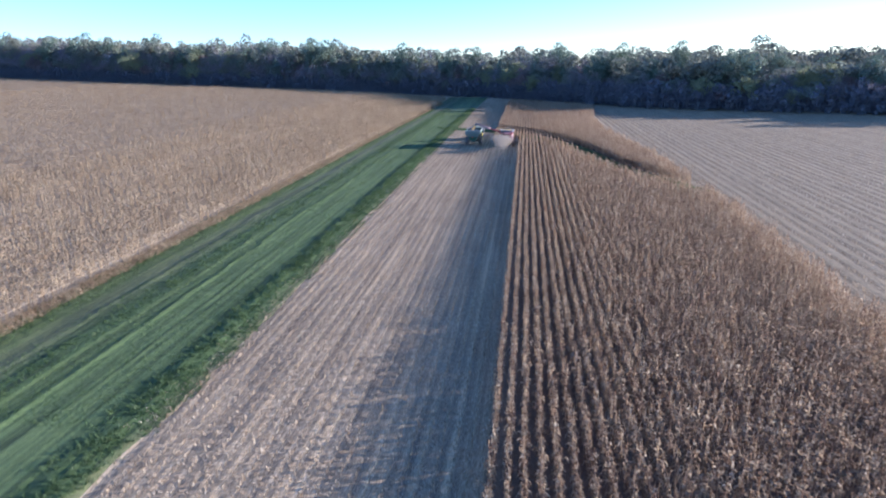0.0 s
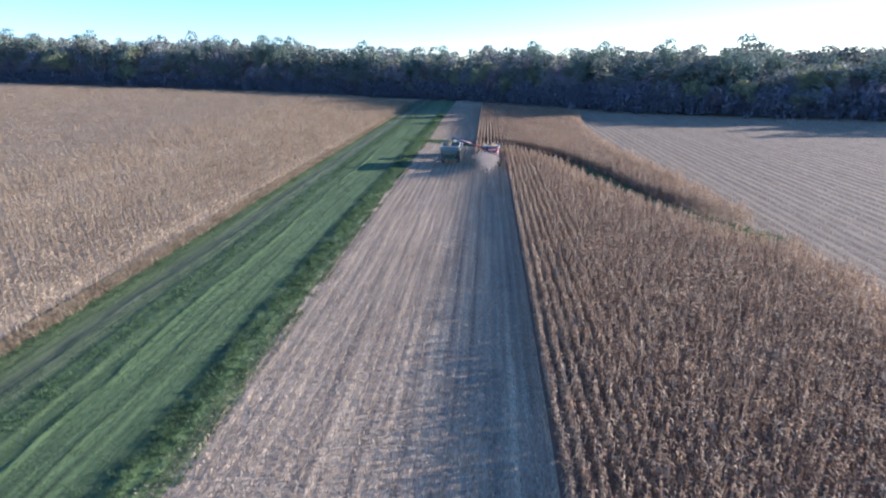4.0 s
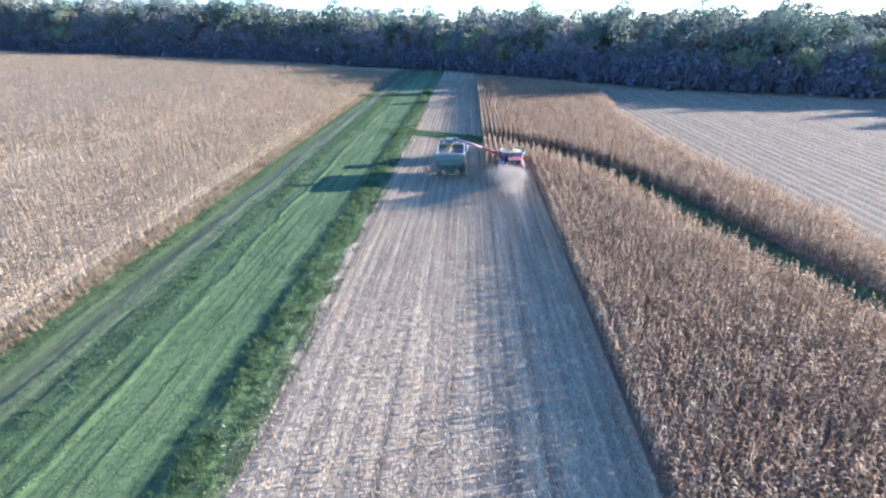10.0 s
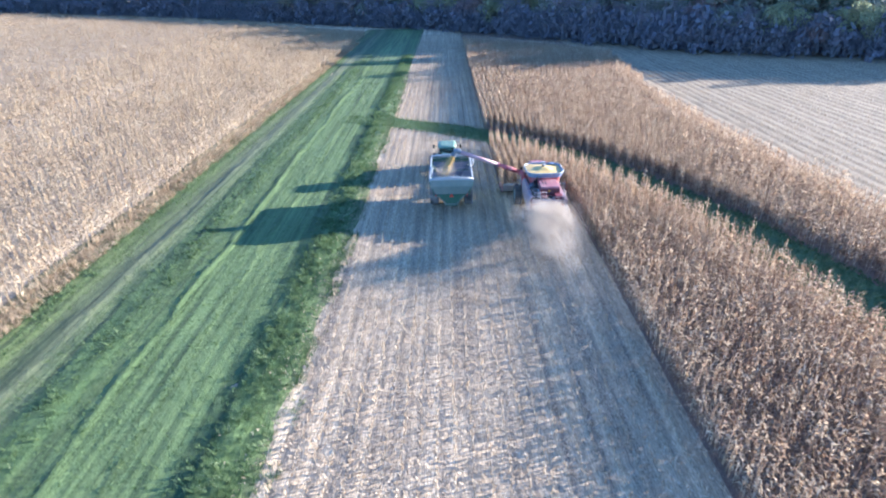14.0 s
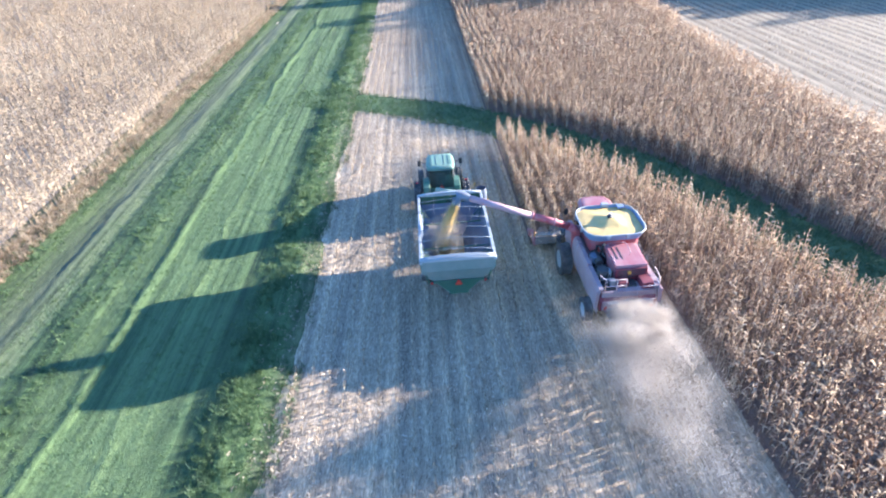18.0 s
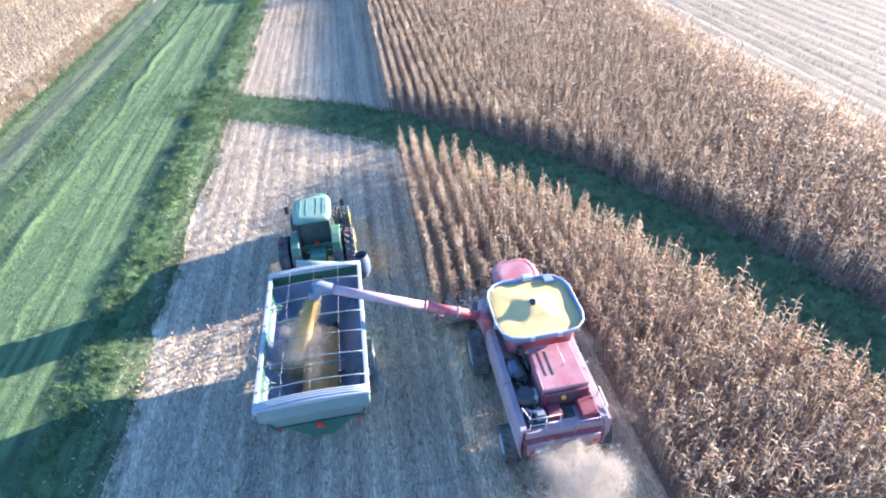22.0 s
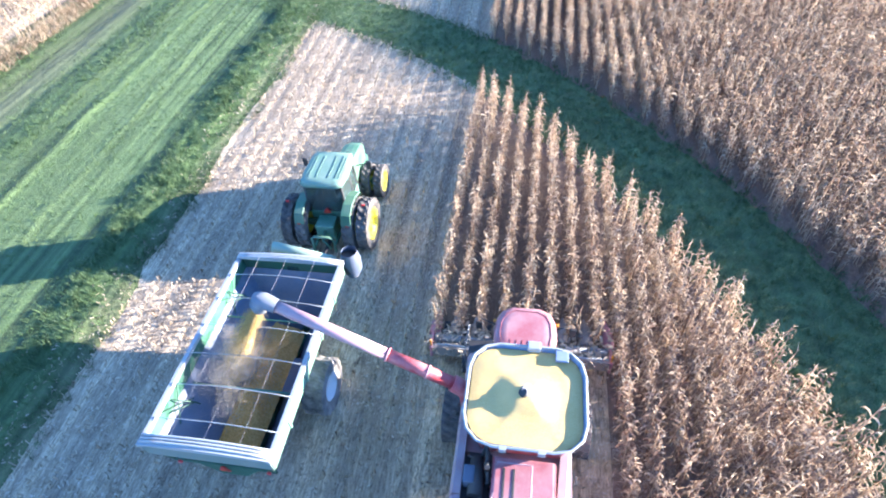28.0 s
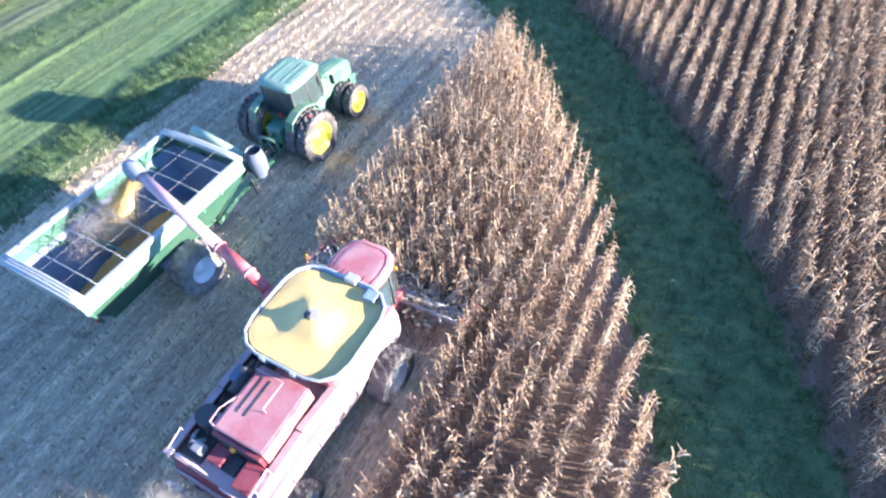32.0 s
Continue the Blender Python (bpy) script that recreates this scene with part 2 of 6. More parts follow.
def grass_material(name, lane):
    n = Nodes(name)
    v = n.coords()
    x, y = n.x_y()
    blades = n.noise(22, 5, n.coords((1, 0.5, 1)), 0.7)
    patches = n.noise(0.5, 5, n.coords((1, 0.18, 1)), 0.65)
    green = n.ramp(blades, [(0.3, (0.03, 0.058, 0.022)), (0.55, (0.085, 0.125, 0.048)), (0.75, (0.18, 0.21, 0.09))])
    green = n.mix(n.ramp(patches, [(0.35, (0, 0, 0)), (0.7, (1, 1, 1))]), green, (0.055, 0.095, 0.042), "MIX")
    green = n.mix(0.45, green, n.ramp(blades, [(0.3, (0.035, 0.062, 0.025)), (0.75, (0.17, 0.2, 0.09))]))
    if lane:
        # the wheel lines bear a little to the left along the lane
        bear = n.math("MULTIPLY", n.clamp(n.math("DIVIDE", n.math("SUBTRACT", y, 140.0), 50.0)), n.clamp(n.math("DIVIDE", n.math("SUBTRACT", -24.0, x), 8.0)))
        across = n.math("ADD", x, n.math("MULTIPLY", bear, 0.9))
        across = n.math("ADD", across, n.math("MULTIPLY", n.math("SUBTRACT", n.noise(0.12, 3, n.coords((0.3, 1, 1))), 0.5), 0.8))
        across = n.math("ADD", across, n.math("MULTIPLY", n.math("SUBTRACT", n.noise(1.6, 5, n.coords((1, 0.5, 1)), 0.7), 0.5), 1.1))
        across = n.math("DIVIDE", n.math("ADD", across, 41.0), 21.0)
        # darker at -29.5 and -23.6: shade left of ridge and bank, as colour
        bands = [(-41.0, (0.27, 0.211, 0.126)), (-39.4, (0.225, 0.18, 0.104)), (-38.7, (0.086, 0.103, 0.0436)), (-37.0, (0.0694, 0.0925, 0.0363)), (-36.15, (0.062, 0.075, 0.042)), (-35.35, (0.066, 0.078, 0.046)), (-34.95, (0.132, 0.137, 0.0871)), (-33.4, (0.109, 0.13, 0.0726)), (-33.0, (0.0359, 0.0702, 0.0298)), (-31.1, (0.0439, 0.0826, 0.035)), (-30.6, (0.0827, 0.12, 0.0544)), (-29.5, (0.0661, 0.107, 0.0449)), (-29.1, (0.0992, 0.148, 0.0653)), (-26.8, (0.112, 0.158, 0.0726)), (-24.3, (0.106, 0.155, 0.069)), (-23.6, (0.0396, 0.072, 0.0305)), (-22.6, (0.0661, 0.113, 0.0449)), (-21.2, (0.086, 0.133, 0.0544)), (-20.4, (0.139, 0.143, 0.0871))]
        bands = n.ramp(across, [((at + 41.0) / 21.0, c) for at, c in bands])
        # thin lines left by mower and wheels
        swath = n.math("MULTIPLY", n.ramp(n.noise(1.7, 2, n.coords((1, 0.012, 1))), [(0.52, (0, 0, 0)), (0.6, (1, 1, 1))]), n.ramp(n.noise(0.6, 5, n.coords((1, 0.1, 1)), 0.7), [(0.38, (0, 0, 0)), (0.58, (0.75, 0.75, 0.75))]))
        bands = n.mix(swath, bands, (0.03, 0.055, 0.024))
        streak = n.noise(1.3, 6, n.coords((1.6, 0.045, 1)), 0.7)
        green = n.mix(0.82, green, bands)
        green = n.mix(0.95, green, n.ramp(streak, [(0.36, (0.42, 0.5, 0.42)), (0.5, (0.95, 0.97, 0.92)), (0.66, (1.4, 1.36, 1.25))]), "MULTIPLY")
        green = n.mix(0.45, green, n.ramp(blades, [(0.3, (0.2, 0.22, 0.18)), (0.7, (0.8, 0.8, 0.74))]), "OVERLAY")
        green = n.mix(1.0, green, (0.92, 0.97, 0.88), "MULTIPLY")
    else:
        tufts = n.noise(1.3, 5, v, 0.7)
        green = n.mix(1.0, green, n.ramp(tufts, [(0.35, (0.8, 0.85, 0.8)), (0.5, (1.1, 1.15, 1.05)), (0.68, (1.4, 1.5, 1.3))]), "MULTIPLY")
    n.bump(blades, 0.8, 0.06)
    return n.set(green, 0.9)


M = {}
M["soil"] = soil_material()
M["lane"] = grass_material("lane_grass", True)
M["track"] = grass_material("track_grass", False)
M["corn"] = leafy("dry_corn_leaves", [(0.05, (0.15, 0.092, 0.07)), (0.35, (0.325, 0.225, 0.155)), (0.6, (0.5, 0.388, 0.27)), (0.95, (0.7, 0.6, 0.455))], 0.44, 0.6, vary=0.65, clump=0.6)
M["field_corn"] = leafy("pale_field_corn_leaves", [(0.05, (0.15, 0.1, 0.065)), (0.35, (0.31, 0.235, 0.155)), (0.65, (0.43, 0.345, 0.235)), (0.95, (0.6, 0.51, 0.37))], 0.35, 0.25, vary=0.4, clump=0.7)
M["litter"] = leafy("corn_litter", [(0.0, (0.21, 0.155, 0.107)), (0.35, (0.39, 0.31, 0.22)), (0.7, (0.5, 0.415, 0.31)), (0.98, (0.66, 0.58, 0.455))], 0.25)
M["mown"] = leafy("mown_grass_blades", [(0.0, (0.04, 0.078, 0.032)), (0.4, (0.085, 0.148, 0.055)), (0.75, (0.14, 0.217, 0.084)), (1.0, (0.24, 0.31, 0.15))], 0.45, 0.5)
M["lush"] = leafy("lush_grass_blades", [(0.0, (0.036, 0.07, 0.03)), (0.4, (0.07, 0.125, 0.05)), (0.75, (0.135, 0.205, 0.09)), (1.0, (0.32, 0.38, 0.21))], 0.4, 0.6)
M["blades"] = leafy("grass_blades", [(0.0, (0.03, 0.058, 0.022)), (0.4, (0.075, 0.125, 0.045)), (0.75, (0.145, 0.21, 0.078)), (1.0, (0.3, 0.35, 0.17))], 0.35)

# ---- the large structure: the plan of the fields ----
TREELINE = [(-620, 452), (-460, 430), (-300, 405), (-216, 392), (-130, 383), (-84, 372), (-36, 353), (-10, 333), (32, 283), (58, 257), (91, 238), (113, 226), (150, 205), (210, 172), (300, 125), (420, 70)]
TRACK = [(-25, 202.1), (-19, 199.1), (-12, 195.1), (-6, 190.1), (-1.5, 185.1), (2.5, 179.6), (5.8, 173.6), (8.5, 167.6), (10.7, 161.6), (12.6, 154.1), (14.2, 146.1), (16.5, 137.6), (20, 128.6), (25, 119.6)]
TRACK_HALF = 2.25


def rise(x):
    """The ground climbs gently beyond the left-hand field's edge."""
    u = np.asarray(-x - 46.0, dtype=float)
    return 0.044 * 8 * np.logaddexp(0, u / 8)


def right_edge(y):
    return np.interp(y, [20, 110, 150, 171, 190, 212, 262, 310], [24, 26, 24.5, 22, 20.3, 20.3, 25.5, 27])


def tree_y(x):
    px, py = zip(*TREELINE)
    return np.interp(x, px, py)


def track_distance(x, y):
    best = np.full(np.shape(x), 1e9)
    for (ax, ay), (bx, by) in zip(TRACK, TRACK[1:]):
        dx, dy = bx - ax, by - ay
        t = np.clip(((x - ax) * dx + (y - ay) * dy) / (dx * dx + dy * dy), 0, 1)
        best = np.minimum(best, np.hypot(x - ax - t * dx, y - ay - t * dy))
    return best


def mesh_from(name, verts, faces, material, smooth=False):
    """A mesh object from an array of points and an array of faces of one size."""
    me = bpy.data.meshes.new(name)
    faces = np.asarray(faces, dtype=np.int32)
    n, k = faces.shape
    me.vertices.add(len(verts))
    me.vertices.foreach_set("co", np.asarray(verts, dtype=np.float32).ravel())
    me.loops.add(n * k)
    me.loops.foreach_set("vertex_index", faces.ravel())
    me.polygons.add(n)
    me.polygons.foreach_set("loop_start", np.arange(0, n * k, k, dtype=np.int32))
    me.update(calc_edges=True)
    if smooth:
        me.polygons.foreach_set("use_smooth", np.ones(n, dtype=bool))
    me.materials.append(material)
    return new(name, me)


def sheet(name, xs, ys, height, material):
    gx, gy = np.meshgrid(xs, ys)
    verts = np.stack([gx, gy, height(gx, gy)], -1).reshape(-1, 3)
    w = len(xs)
    i = (np.arange(len(ys) - 1)[:, None] * w + np.arange(w - 1)[None, :]).ravel()
    return mesh_from(name, verts, np.stack([i, i + 1, i + w + 1, i + w], -1), material, True)


rng = np.random.default_rng(5)
xs = np.unique(np.concatenate([np.linspace(-3500, -650, 20), np.linspace(-650, -40, 62), np.linspace(-40, 40, 54), np.linspace(40, 400, 30), np.linspace(400, 3500, 20)]))
ys = np.unique(np.concatenate([np.linspace(-3000, 0, 16), np.linspace(0, 340, 120), np.linspace(340, 600, 20), np.linspace(600, 4500, 20)]))
tagged(sheet("ground", xs, ys, lambda x, y: rise(x) * np.clip((1600 - np.abs(x)) / 900, 0, 1), M["soil"]), "brown field soil with pale corn residue", "ground", kind="structure")


def ribbon(name, lefts, rights, cross, material, lift):
    """A gently uneven strip of ground between two ragged edges."""
    lefts, rights = np.array(lefts), np.array(rights)
    f = np.linspace(0, 1, cross)[None, :, None]
    p = lefts[:, None, :] * (1 - f) + rights[:, None, :] * f
    z = lift * np.sin(np.pi * f[..., 0]) ** 0.35 + rng.normal(0, 0.012, p.shape[:2]) * (np.sin(np.pi * f[..., 0]) > 0.05) + rise(p[..., 0]) - 0.012
    verts = np.concatenate([p, z[..., None]], -1).reshape(-1, 3)
    i = (np.arange(len(lefts) - 1)[:, None] * cross + np.arange(cross - 1)[None, :]).ravel()
    return mesh_from(name, verts, np.stack([i, i + 1, i + cross + 1, i + cross], -1), material, True)


lattices = {}


def vnoise(x, y, sx, sy, seed):
    """Smooth random relief between -1 and 1, with its grain sx by sy metres."""
    if seed not in lattices:
        lattices[seed] = np.random.default_rng(seed).uniform(-1, 1, (256, 256))
    g = lattices[seed]
    u, v = np.asarray(x, dtype=float) / sx, np.asarray(y, dtype=float) / sy
    i, j = np.floor(u).astype(int), np.floor(v).astype(int)
    a, b = u - i, v - j
    a, b = a * a * (3 - 2 * a), b * b * (3 - 2 * b)
    i, j, i1, j1 = i % 256, j % 256, (i + 1) % 256, (j + 1) % 256
    return (g[i, j] * (1 - a) + g[i1, j] * a) * (1 - b) + (g[i, j1] * (1 - a) + g[i1, j1] * a) * b


def lane_height(x, y):
    """The lane's relief: a rough bank by the cut strip, smooth mown grass, ridges and wheel ruts."""
    bear = np.clip((y - 140) / 50, 0, 1) * np.clip((-24 - x) / 8, 0, 1) * 0.9
    a = x + bear + 0.3 * vnoise(x * 0, y, 1, 13, 31) + 0.25 * vnoise(x, y, 3, 2.6, 32)
    base = np.interp(a, [-42, -40.6, -38.5, -36.8, -36.2, -35.6, -35.1, -34.7, -33.3, -32.9, -31.1, -30.7, -29.6, -29.2, -28.85, -26.9, -26.7, -26.5, -24.0, -23.3, -22.8, -21.8, -21.0, -20.4, -19.9], [-0.2, 0.1, 0.12, 0.13, 0.05, 0.02, 0.07, 0.13, 0.09, 0.15, 0.15, 0.08, 0.07, 0.15, 0.06, 0.05, 0.09, 0.05, 0.05, 0.08, 0.16, 0.16, 0.11, 0.05, -0.08])
    rough = np.interp(a, [-41, -38, -36.4, -35.2, -34.6, -33, -32.5, -31, -30, -29.2, -28.6, -24.2, -23.2, -21.5, -20.4], [0.05, 0.07, 0.03, 0.02, 0.035, 0.03, 0.06, 0.06, 0.035, 0.04, 0.012, 0.014, 0.1, 0.11, 0.05])
    tufts = 0.45 * vnoise(x, y, 0.45, 0.7, 33) + 0.35 * vnoise(x, y, 0.22, 0.3, 34) + 0.4 * vnoise(x, y, 1.3, 2.3, 35)
    combed = 0.014 * vnoise(x, y, 0.3, 24, 36) + 0.012 * vnoise(x, y, 0.7, 40, 40)
    bank = np.clip(1 - np.abs(a + 22.3) / 1.5, 0, 1)
    lumps = 1 + 0.3 * vnoise(x, y, 1.6, 3.1, 37) + bank * (0.55 * vnoise(x, y, 0.8, 1.1, 38) + 0.3 * vnoise(x, y, 0.35, 0.5, 39) - 0.1)
    return base * lumps + rough * tufts + combed + rise(x)


lx = np.arange(-41.6, -19.4, 0.12)
ly = np.concatenate([np.arange(-40, 66, 2.0), np.arange(66, 216, 0.24), np.arange(216, 250, 0.6), np.arange(250, 346, 2.0)])
tagged(sheet("grass_lane", lx, ly, lane_height, M["lane"]), "green mown grass lane with worn wheel tracks", "grass", kind="structure")


def smooth_line(points, step):
    pts = [Vector((*p, 0)) for p in points]
    out = []
    for i in range(len(pts) - 1):
        a, b, c, d = pts[max(i - 1, 0)], pts[i], pts[i + 1], pts[min(i + 2, len(pts) - 1)]
        for k in range(max(1, int((c - b).length / step))):
            t = k * step / (c - b).length
            out.append(0.5 * ((2 * b) + (c - a) * t + (2 * a - 5 * b + 4 * c - d) * t * t + (3 * b - a - 3 * c + d) * t ** 3))
    return out


line = smooth_line(TRACK, 0.5)
left, right = [], []
for a, b in zip(line, line[1:]):
    side = Vector((-(b - a).y, (b - a).x, 0)).normalized()
    left.append((a + side * (TRACK_HALF + 0.2 + rng.normal(0, 0.12)))[:2])
    right.append((a - side * (TRACK_HALF + 0.2 + rng.normal(0, 0.12)))[:2])
tagged(ribbon("grass_track", left, right, 9, M["track"], 0.07), "dark green grass waterway curving through the corn", "grass", kind="structure")


# ---- corn, litter and grass: great numbers of small real pieces ----
def scatter(name, templates, places, material, label, category):
    """Joins many turned, scaled and leaning copies of a few small templates into one object.
    templates: (points, triangles); places: rows of x, y, z, turn, scale, height scale, lean x, lean y."""
    which = rng.integers(0, len(templates), len(places))
    all_v, all_f, base = [], [], 0
    for k, (tv, tf) in enumerate(templates):
        p = places[which == k]
        if not len(p):
            continue
        c, s = np.cos(p[:, 3])[:, None], np.sin(p[:, 3])[:, None]
        z = tv[None, :, 2] * p[:, 5][:, None]
        x = (tv[None, :, 0] * c - tv[None, :, 1] * s) * p[:, 4][:, None] + z * p[:, 6][:, None]
        y = (tv[None, :, 0] * s + tv[None, :, 1] * c) * p[:, 4][:, None] + z * p[:, 7][:, None]
        v = np.stack([x + p[:, 0][:, None], y + p[:, 1][:, None], z + p[:, 2][:, None]], -1)
        f = tf[None] + (np.arange(len(p)) * len(tv))[:, None, None] + base
        all_v.append(v.reshape(-1, 3))
        all_f.append(f.reshape(-1, tf.shape[1]))
        base += len(p) * len(tv)
    return tagged(mesh_from(name, np.concatenate(all_v), np.concatenate(all_f), material), label, category, kind="stuff")


def corn_template(leaves, seed, segments=3, ear=True, width=0.06, size=1.0, low=0.2, perk=0.0):
    """One dried maize plant: stalk, arched and twisted leaves, some of them snapped, a husk and a tassel."""
    r = random.Random(seed)
    v, f = [], []

    def tri(*pts):
        f.append(tuple(len(v) + i for i in range(3)))
        v.extend(pts)

    height = r.uniform(1.75, 2.1)
    bend = Vector((r.uniform(-0.1, 0.1), r.uniform(-0.1, 0.1), 0))
    for z, rad, k in ((0, 0.02, 0), (height, 0.01, 1)):
        for j in range(3):
            a = j * 2.094
            v.append((math.cos(a) * rad + bend.x * k, math.sin(a) * rad + bend.y * k, z))
    for j in range(3):
        f.append((j, (j + 1) % 3, 3 + (j + 1) % 3))
        f.append((j, 3 + (j + 1) % 3, 3 + j))
    turn = r.uniform(0, 6.28)
    for i in range(leaves):
        z = height * (low + (0.95 - low) * i / leaves) + r.uniform(-0.06, 0.06)
        a = turn + i * math.pi + r.uniform(-0.9, 0.9)
        out, up = Vector((math.cos(a), math.sin(a), 0)), Vector((0, 0, 1))
        flat = Vector((-out.y, out.x, 0))
        length = r.uniform(0.38, 0.66) * size * (1.0 if i < leaves - 2 else 0.7)
        lift, droop, twist, tilt = r.uniform(0.2, 0.75) + perk, r.uniform(0.4, 1.3) * (1 - 0.5 * perk), r.uniform(-1.7, 1.7), r.uniform(-1.25, 1.25)
        snapped = r.random() < 0.3
        b = len(v)
        for k in range(segments + 1):
            t = k / segments
            if snapped and t > 0.4:
                p = out * length * (0.3 + 0.06 * (t - 0.4)) + up * length * (0.4 * lift - 0.95 * (t - 0.4))
            else:
                p = out * length * 0.6 * math.sin(min(t * 1.35, 1.5)) + up * length * (lift * t - (lift + droop) * 0.75 * t * t)
            p = p + up * z + bend * (z / height)
            w = width * (0.75, 1.0, 0.8, 0.5)[min(3, int(t * 3.99))] * (0.25 if k == segments else 1.0) / 2
            side = flat * math.cos(tilt + twist * t) + up * math.sin(tilt + twist * t)
            v.append(tuple(p - side * w))
            v.append(tuple(p + side * w))
        for k in range(segments):
            c = b + 2 * k
            f.append((c, c + 1, c + 3))
            f.append((c, c + 3, c + 2))
    if ear:
        a = turn + r.uniform(0, 6)
        out = Vector((math.cos(a), math.sin(a), 0))
        top = Vector((0, 0, height * 0.52)) + out * 0.04
        tip = top + out * 0.12 + Vector((0, 0, -0.26))
        side = Vector((-out.y, out.x, 0)) * 0.045
        mid = (top + tip) / 2
        for p in ((mid + side, mid + out * 0.05), (mid + out * 0.05, mid - side), (mid - side, mid + side)):
            tri(tuple(top), tuple(p[0]), tuple(p[1]))
            tri(tuple(tip), tuple(p[1]), tuple(p[0]))
    for i in range(2):
        a = r.uniform(0, 6.28)
        top = Vector((bend.x, bend.y, height))
        tri(tuple(top + Vector((0.012, 0, -0.05))), tuple(top + Vector((-0.012, 0, -0.05))), tuple(top + Vector((math.cos(a) * 0.12, math.sin(a) * 0.12, r.uniform(0.08, 0.2)))))
    return np.array(v), np.array(f)


def rows_of_plants(x0, x1, y0, y1, spacing, keep, jitter=0.03, row=ROW):
    xs = np.arange(x0, x1, row)
    ys = np.arange(y0, y1, spacing)
    gx, gy = np.meshgrid(xs, ys)
    x, y = gx.ravel(), gy.ravel()
    x = x + rng.normal(0, jitter, len(x)) + 0.12 * np.sin(y * 0.05) * (x > 3)
    y = y + rng.uniform(-0.5, 0.5, len(y)) * spacing
    m = keep(x, y)
    return x[m], y[m]


def placed(x, y, size=1.0, lean=0.025, spread=0.11, sink=0.0):
    n = len(x)
    s = size * rng.normal(1, spread, n).clip(0.6, 1.35)
    return np.stack([x, y, rise(x) - sink, rng.uniform(0, 6.283, n), s, s * rng.normal(1, 0.06, n), rng.normal(0, lean, n), rng.normal(0, lean, n)], -1)


def strip_end(x):
    return 297 - (x + 7.5) * 1.15


def stand(x, y):
    """Where corn still stands in the strip being cut."""
    ahead = np.where(y > HEADER_FRONT + 0.15, STAND_EDGE - 0.1, CUT_EDGE - 0.1)
    return (x > ahead) & (x < right_edge(y) + 0.35 * np.sin(y * 0.6)) & (y < strip_end(x)) & (track_distance(x, y) > TRACK_HALF + 0.25)


near = lambda x, y: (y > 160) & (y < 206) & (x < 14)
rich = [corn_template(18, 100 + i, 3, True, 0.038, 0.78, 0.2, 0.35) for i in range(12)]
leafed = [corn_template(13, 200 + i, 2, i % 3 == 0, 0.062, 0.82, 0.2, 0.25) for i in range(12)]
far_rows = [corn_template(12, 220 + i, 2, False, 0.074, 0.85, 0.3, 0.45) for i in range(12)]
sparse = [corn_template(5, 240 + i, 2, False, 0.1, 1.0, 0.5) for i in range(10)]
x, y = rows_of_plants(STAND_EDGE, 28, 158, 212, 0.15, lambda x, y: stand(x, y) & near(x, y), 0.03)
scatter("standing_corn", rich, placed(x, y), M["corn"], "ripe dry corn standing in rows", "corn")
x, y = rows_of_plants(STAND_EDGE, 28, 50, 165, 0.21, lambda x, y: stand(x, y) & ~near(x, y), 0.04)
scatter("standing_corn", leafed, placed(x, y, 1.03), M["corn"], "brown dry corn standing in long rows", "corn")
x, y = rows_of_plants(STAND_EDGE, 28, 165, 300, 0.23, lambda x, y: stand(x, y) & ~near(x, y), 0.04)
scatter("standing_corn", far_rows, placed(x, y, 1.03), M["corn"], "dry corn standing beyond the grass waterway", "corn")
# the wide field beyond the lane
left_keep = lambda x, y: (y < np.where(x > -80, 321 + (-40 - x) * 0.7, tree_y(x) - 14))
x, y = rows_of_plants(-96, LANE_LEFT + 0.35, 56, 350, 0.52, lambda x, y: left_keep(x, y) & (rng.uniform(0, 1, len(x)) < np.clip((x + 96) / 42, 0, 1)), 0.08)
scatter("corn_field", sparse, placed(x, y, 1.05), M["field_corn"], "pale dry corn filling the wide field beside the lane", "corn")


def clump_template(seed, leaves=13):
    """A handful of plants' upper leaves, for corn far off."""
    r = random.Random(seed)
    v, f = [], []
    for i in range(leaves):
        a = r.uniform(0, 6.28)
        p = Vector((r.uniform(-0.7, 0.7), r.uniform(-0.7, 0.7), r.uniform(0.7, 1.65)))
        out = Vector((math.cos(a), math.sin(a), 0))
        side = Vector((-out.y, out.x, 0)) * r.uniform(0.035, 0.075)
        b = len(v)
        v += [tuple(p - side), tuple(p + side), tuple(p + out * r.uniform(0.15, 0.5) + Vector((0, 0, r.uniform(0.05, 0.4))))]
        f.append((b, b + 1, b + 2))
    return np.array(v), np.array(f)


clumps = [clump_template(300 + i) for i in range(8)]
x, y = rows_of_plants(-260, -58, 60, 400, 1.1, lambda x, y: left_keep(x, y) & (rng.uniform(0, 1, len(x)) > np.clip((x + 96) / 42, 0, 1)), 0.3, 1.15)
scatter("corn_field", clumps, placed(x, y, 1.0, 0.03), M["field_corn"], "pale dry corn in the far part of the wide field", "corn")
x, y = rows_of_plants(-600, -260, 150, 440, 2.2, lambda x, y: left_keep(x, y), 0.6, 2.2)
scatter("corn_field", clumps, placed(x, y, 1.7, 0.03) * np.array([1, 1, 1, 1, 1, 0.62, 1, 1]), M["field_corn"], "pale dry corn far off below the woods", "corn")
# the closed canopy under the far leaves
cx, cy = np.arange(-640, -75, 3.0), np.arange(40, 446, 3.0)
canopy = sheet("corn_canopy", cx, cy, lambda x, y: rise(x) + np.where(left_keep(x, y), np.clip((-x - 74) / 20, -0.2, 0.75), -0.6) + rng.normal(0, 0.16, x.shape), M["field_corn"])
tagged(canopy, "closed mass of dry corn far off", "corn", kind="stuff")


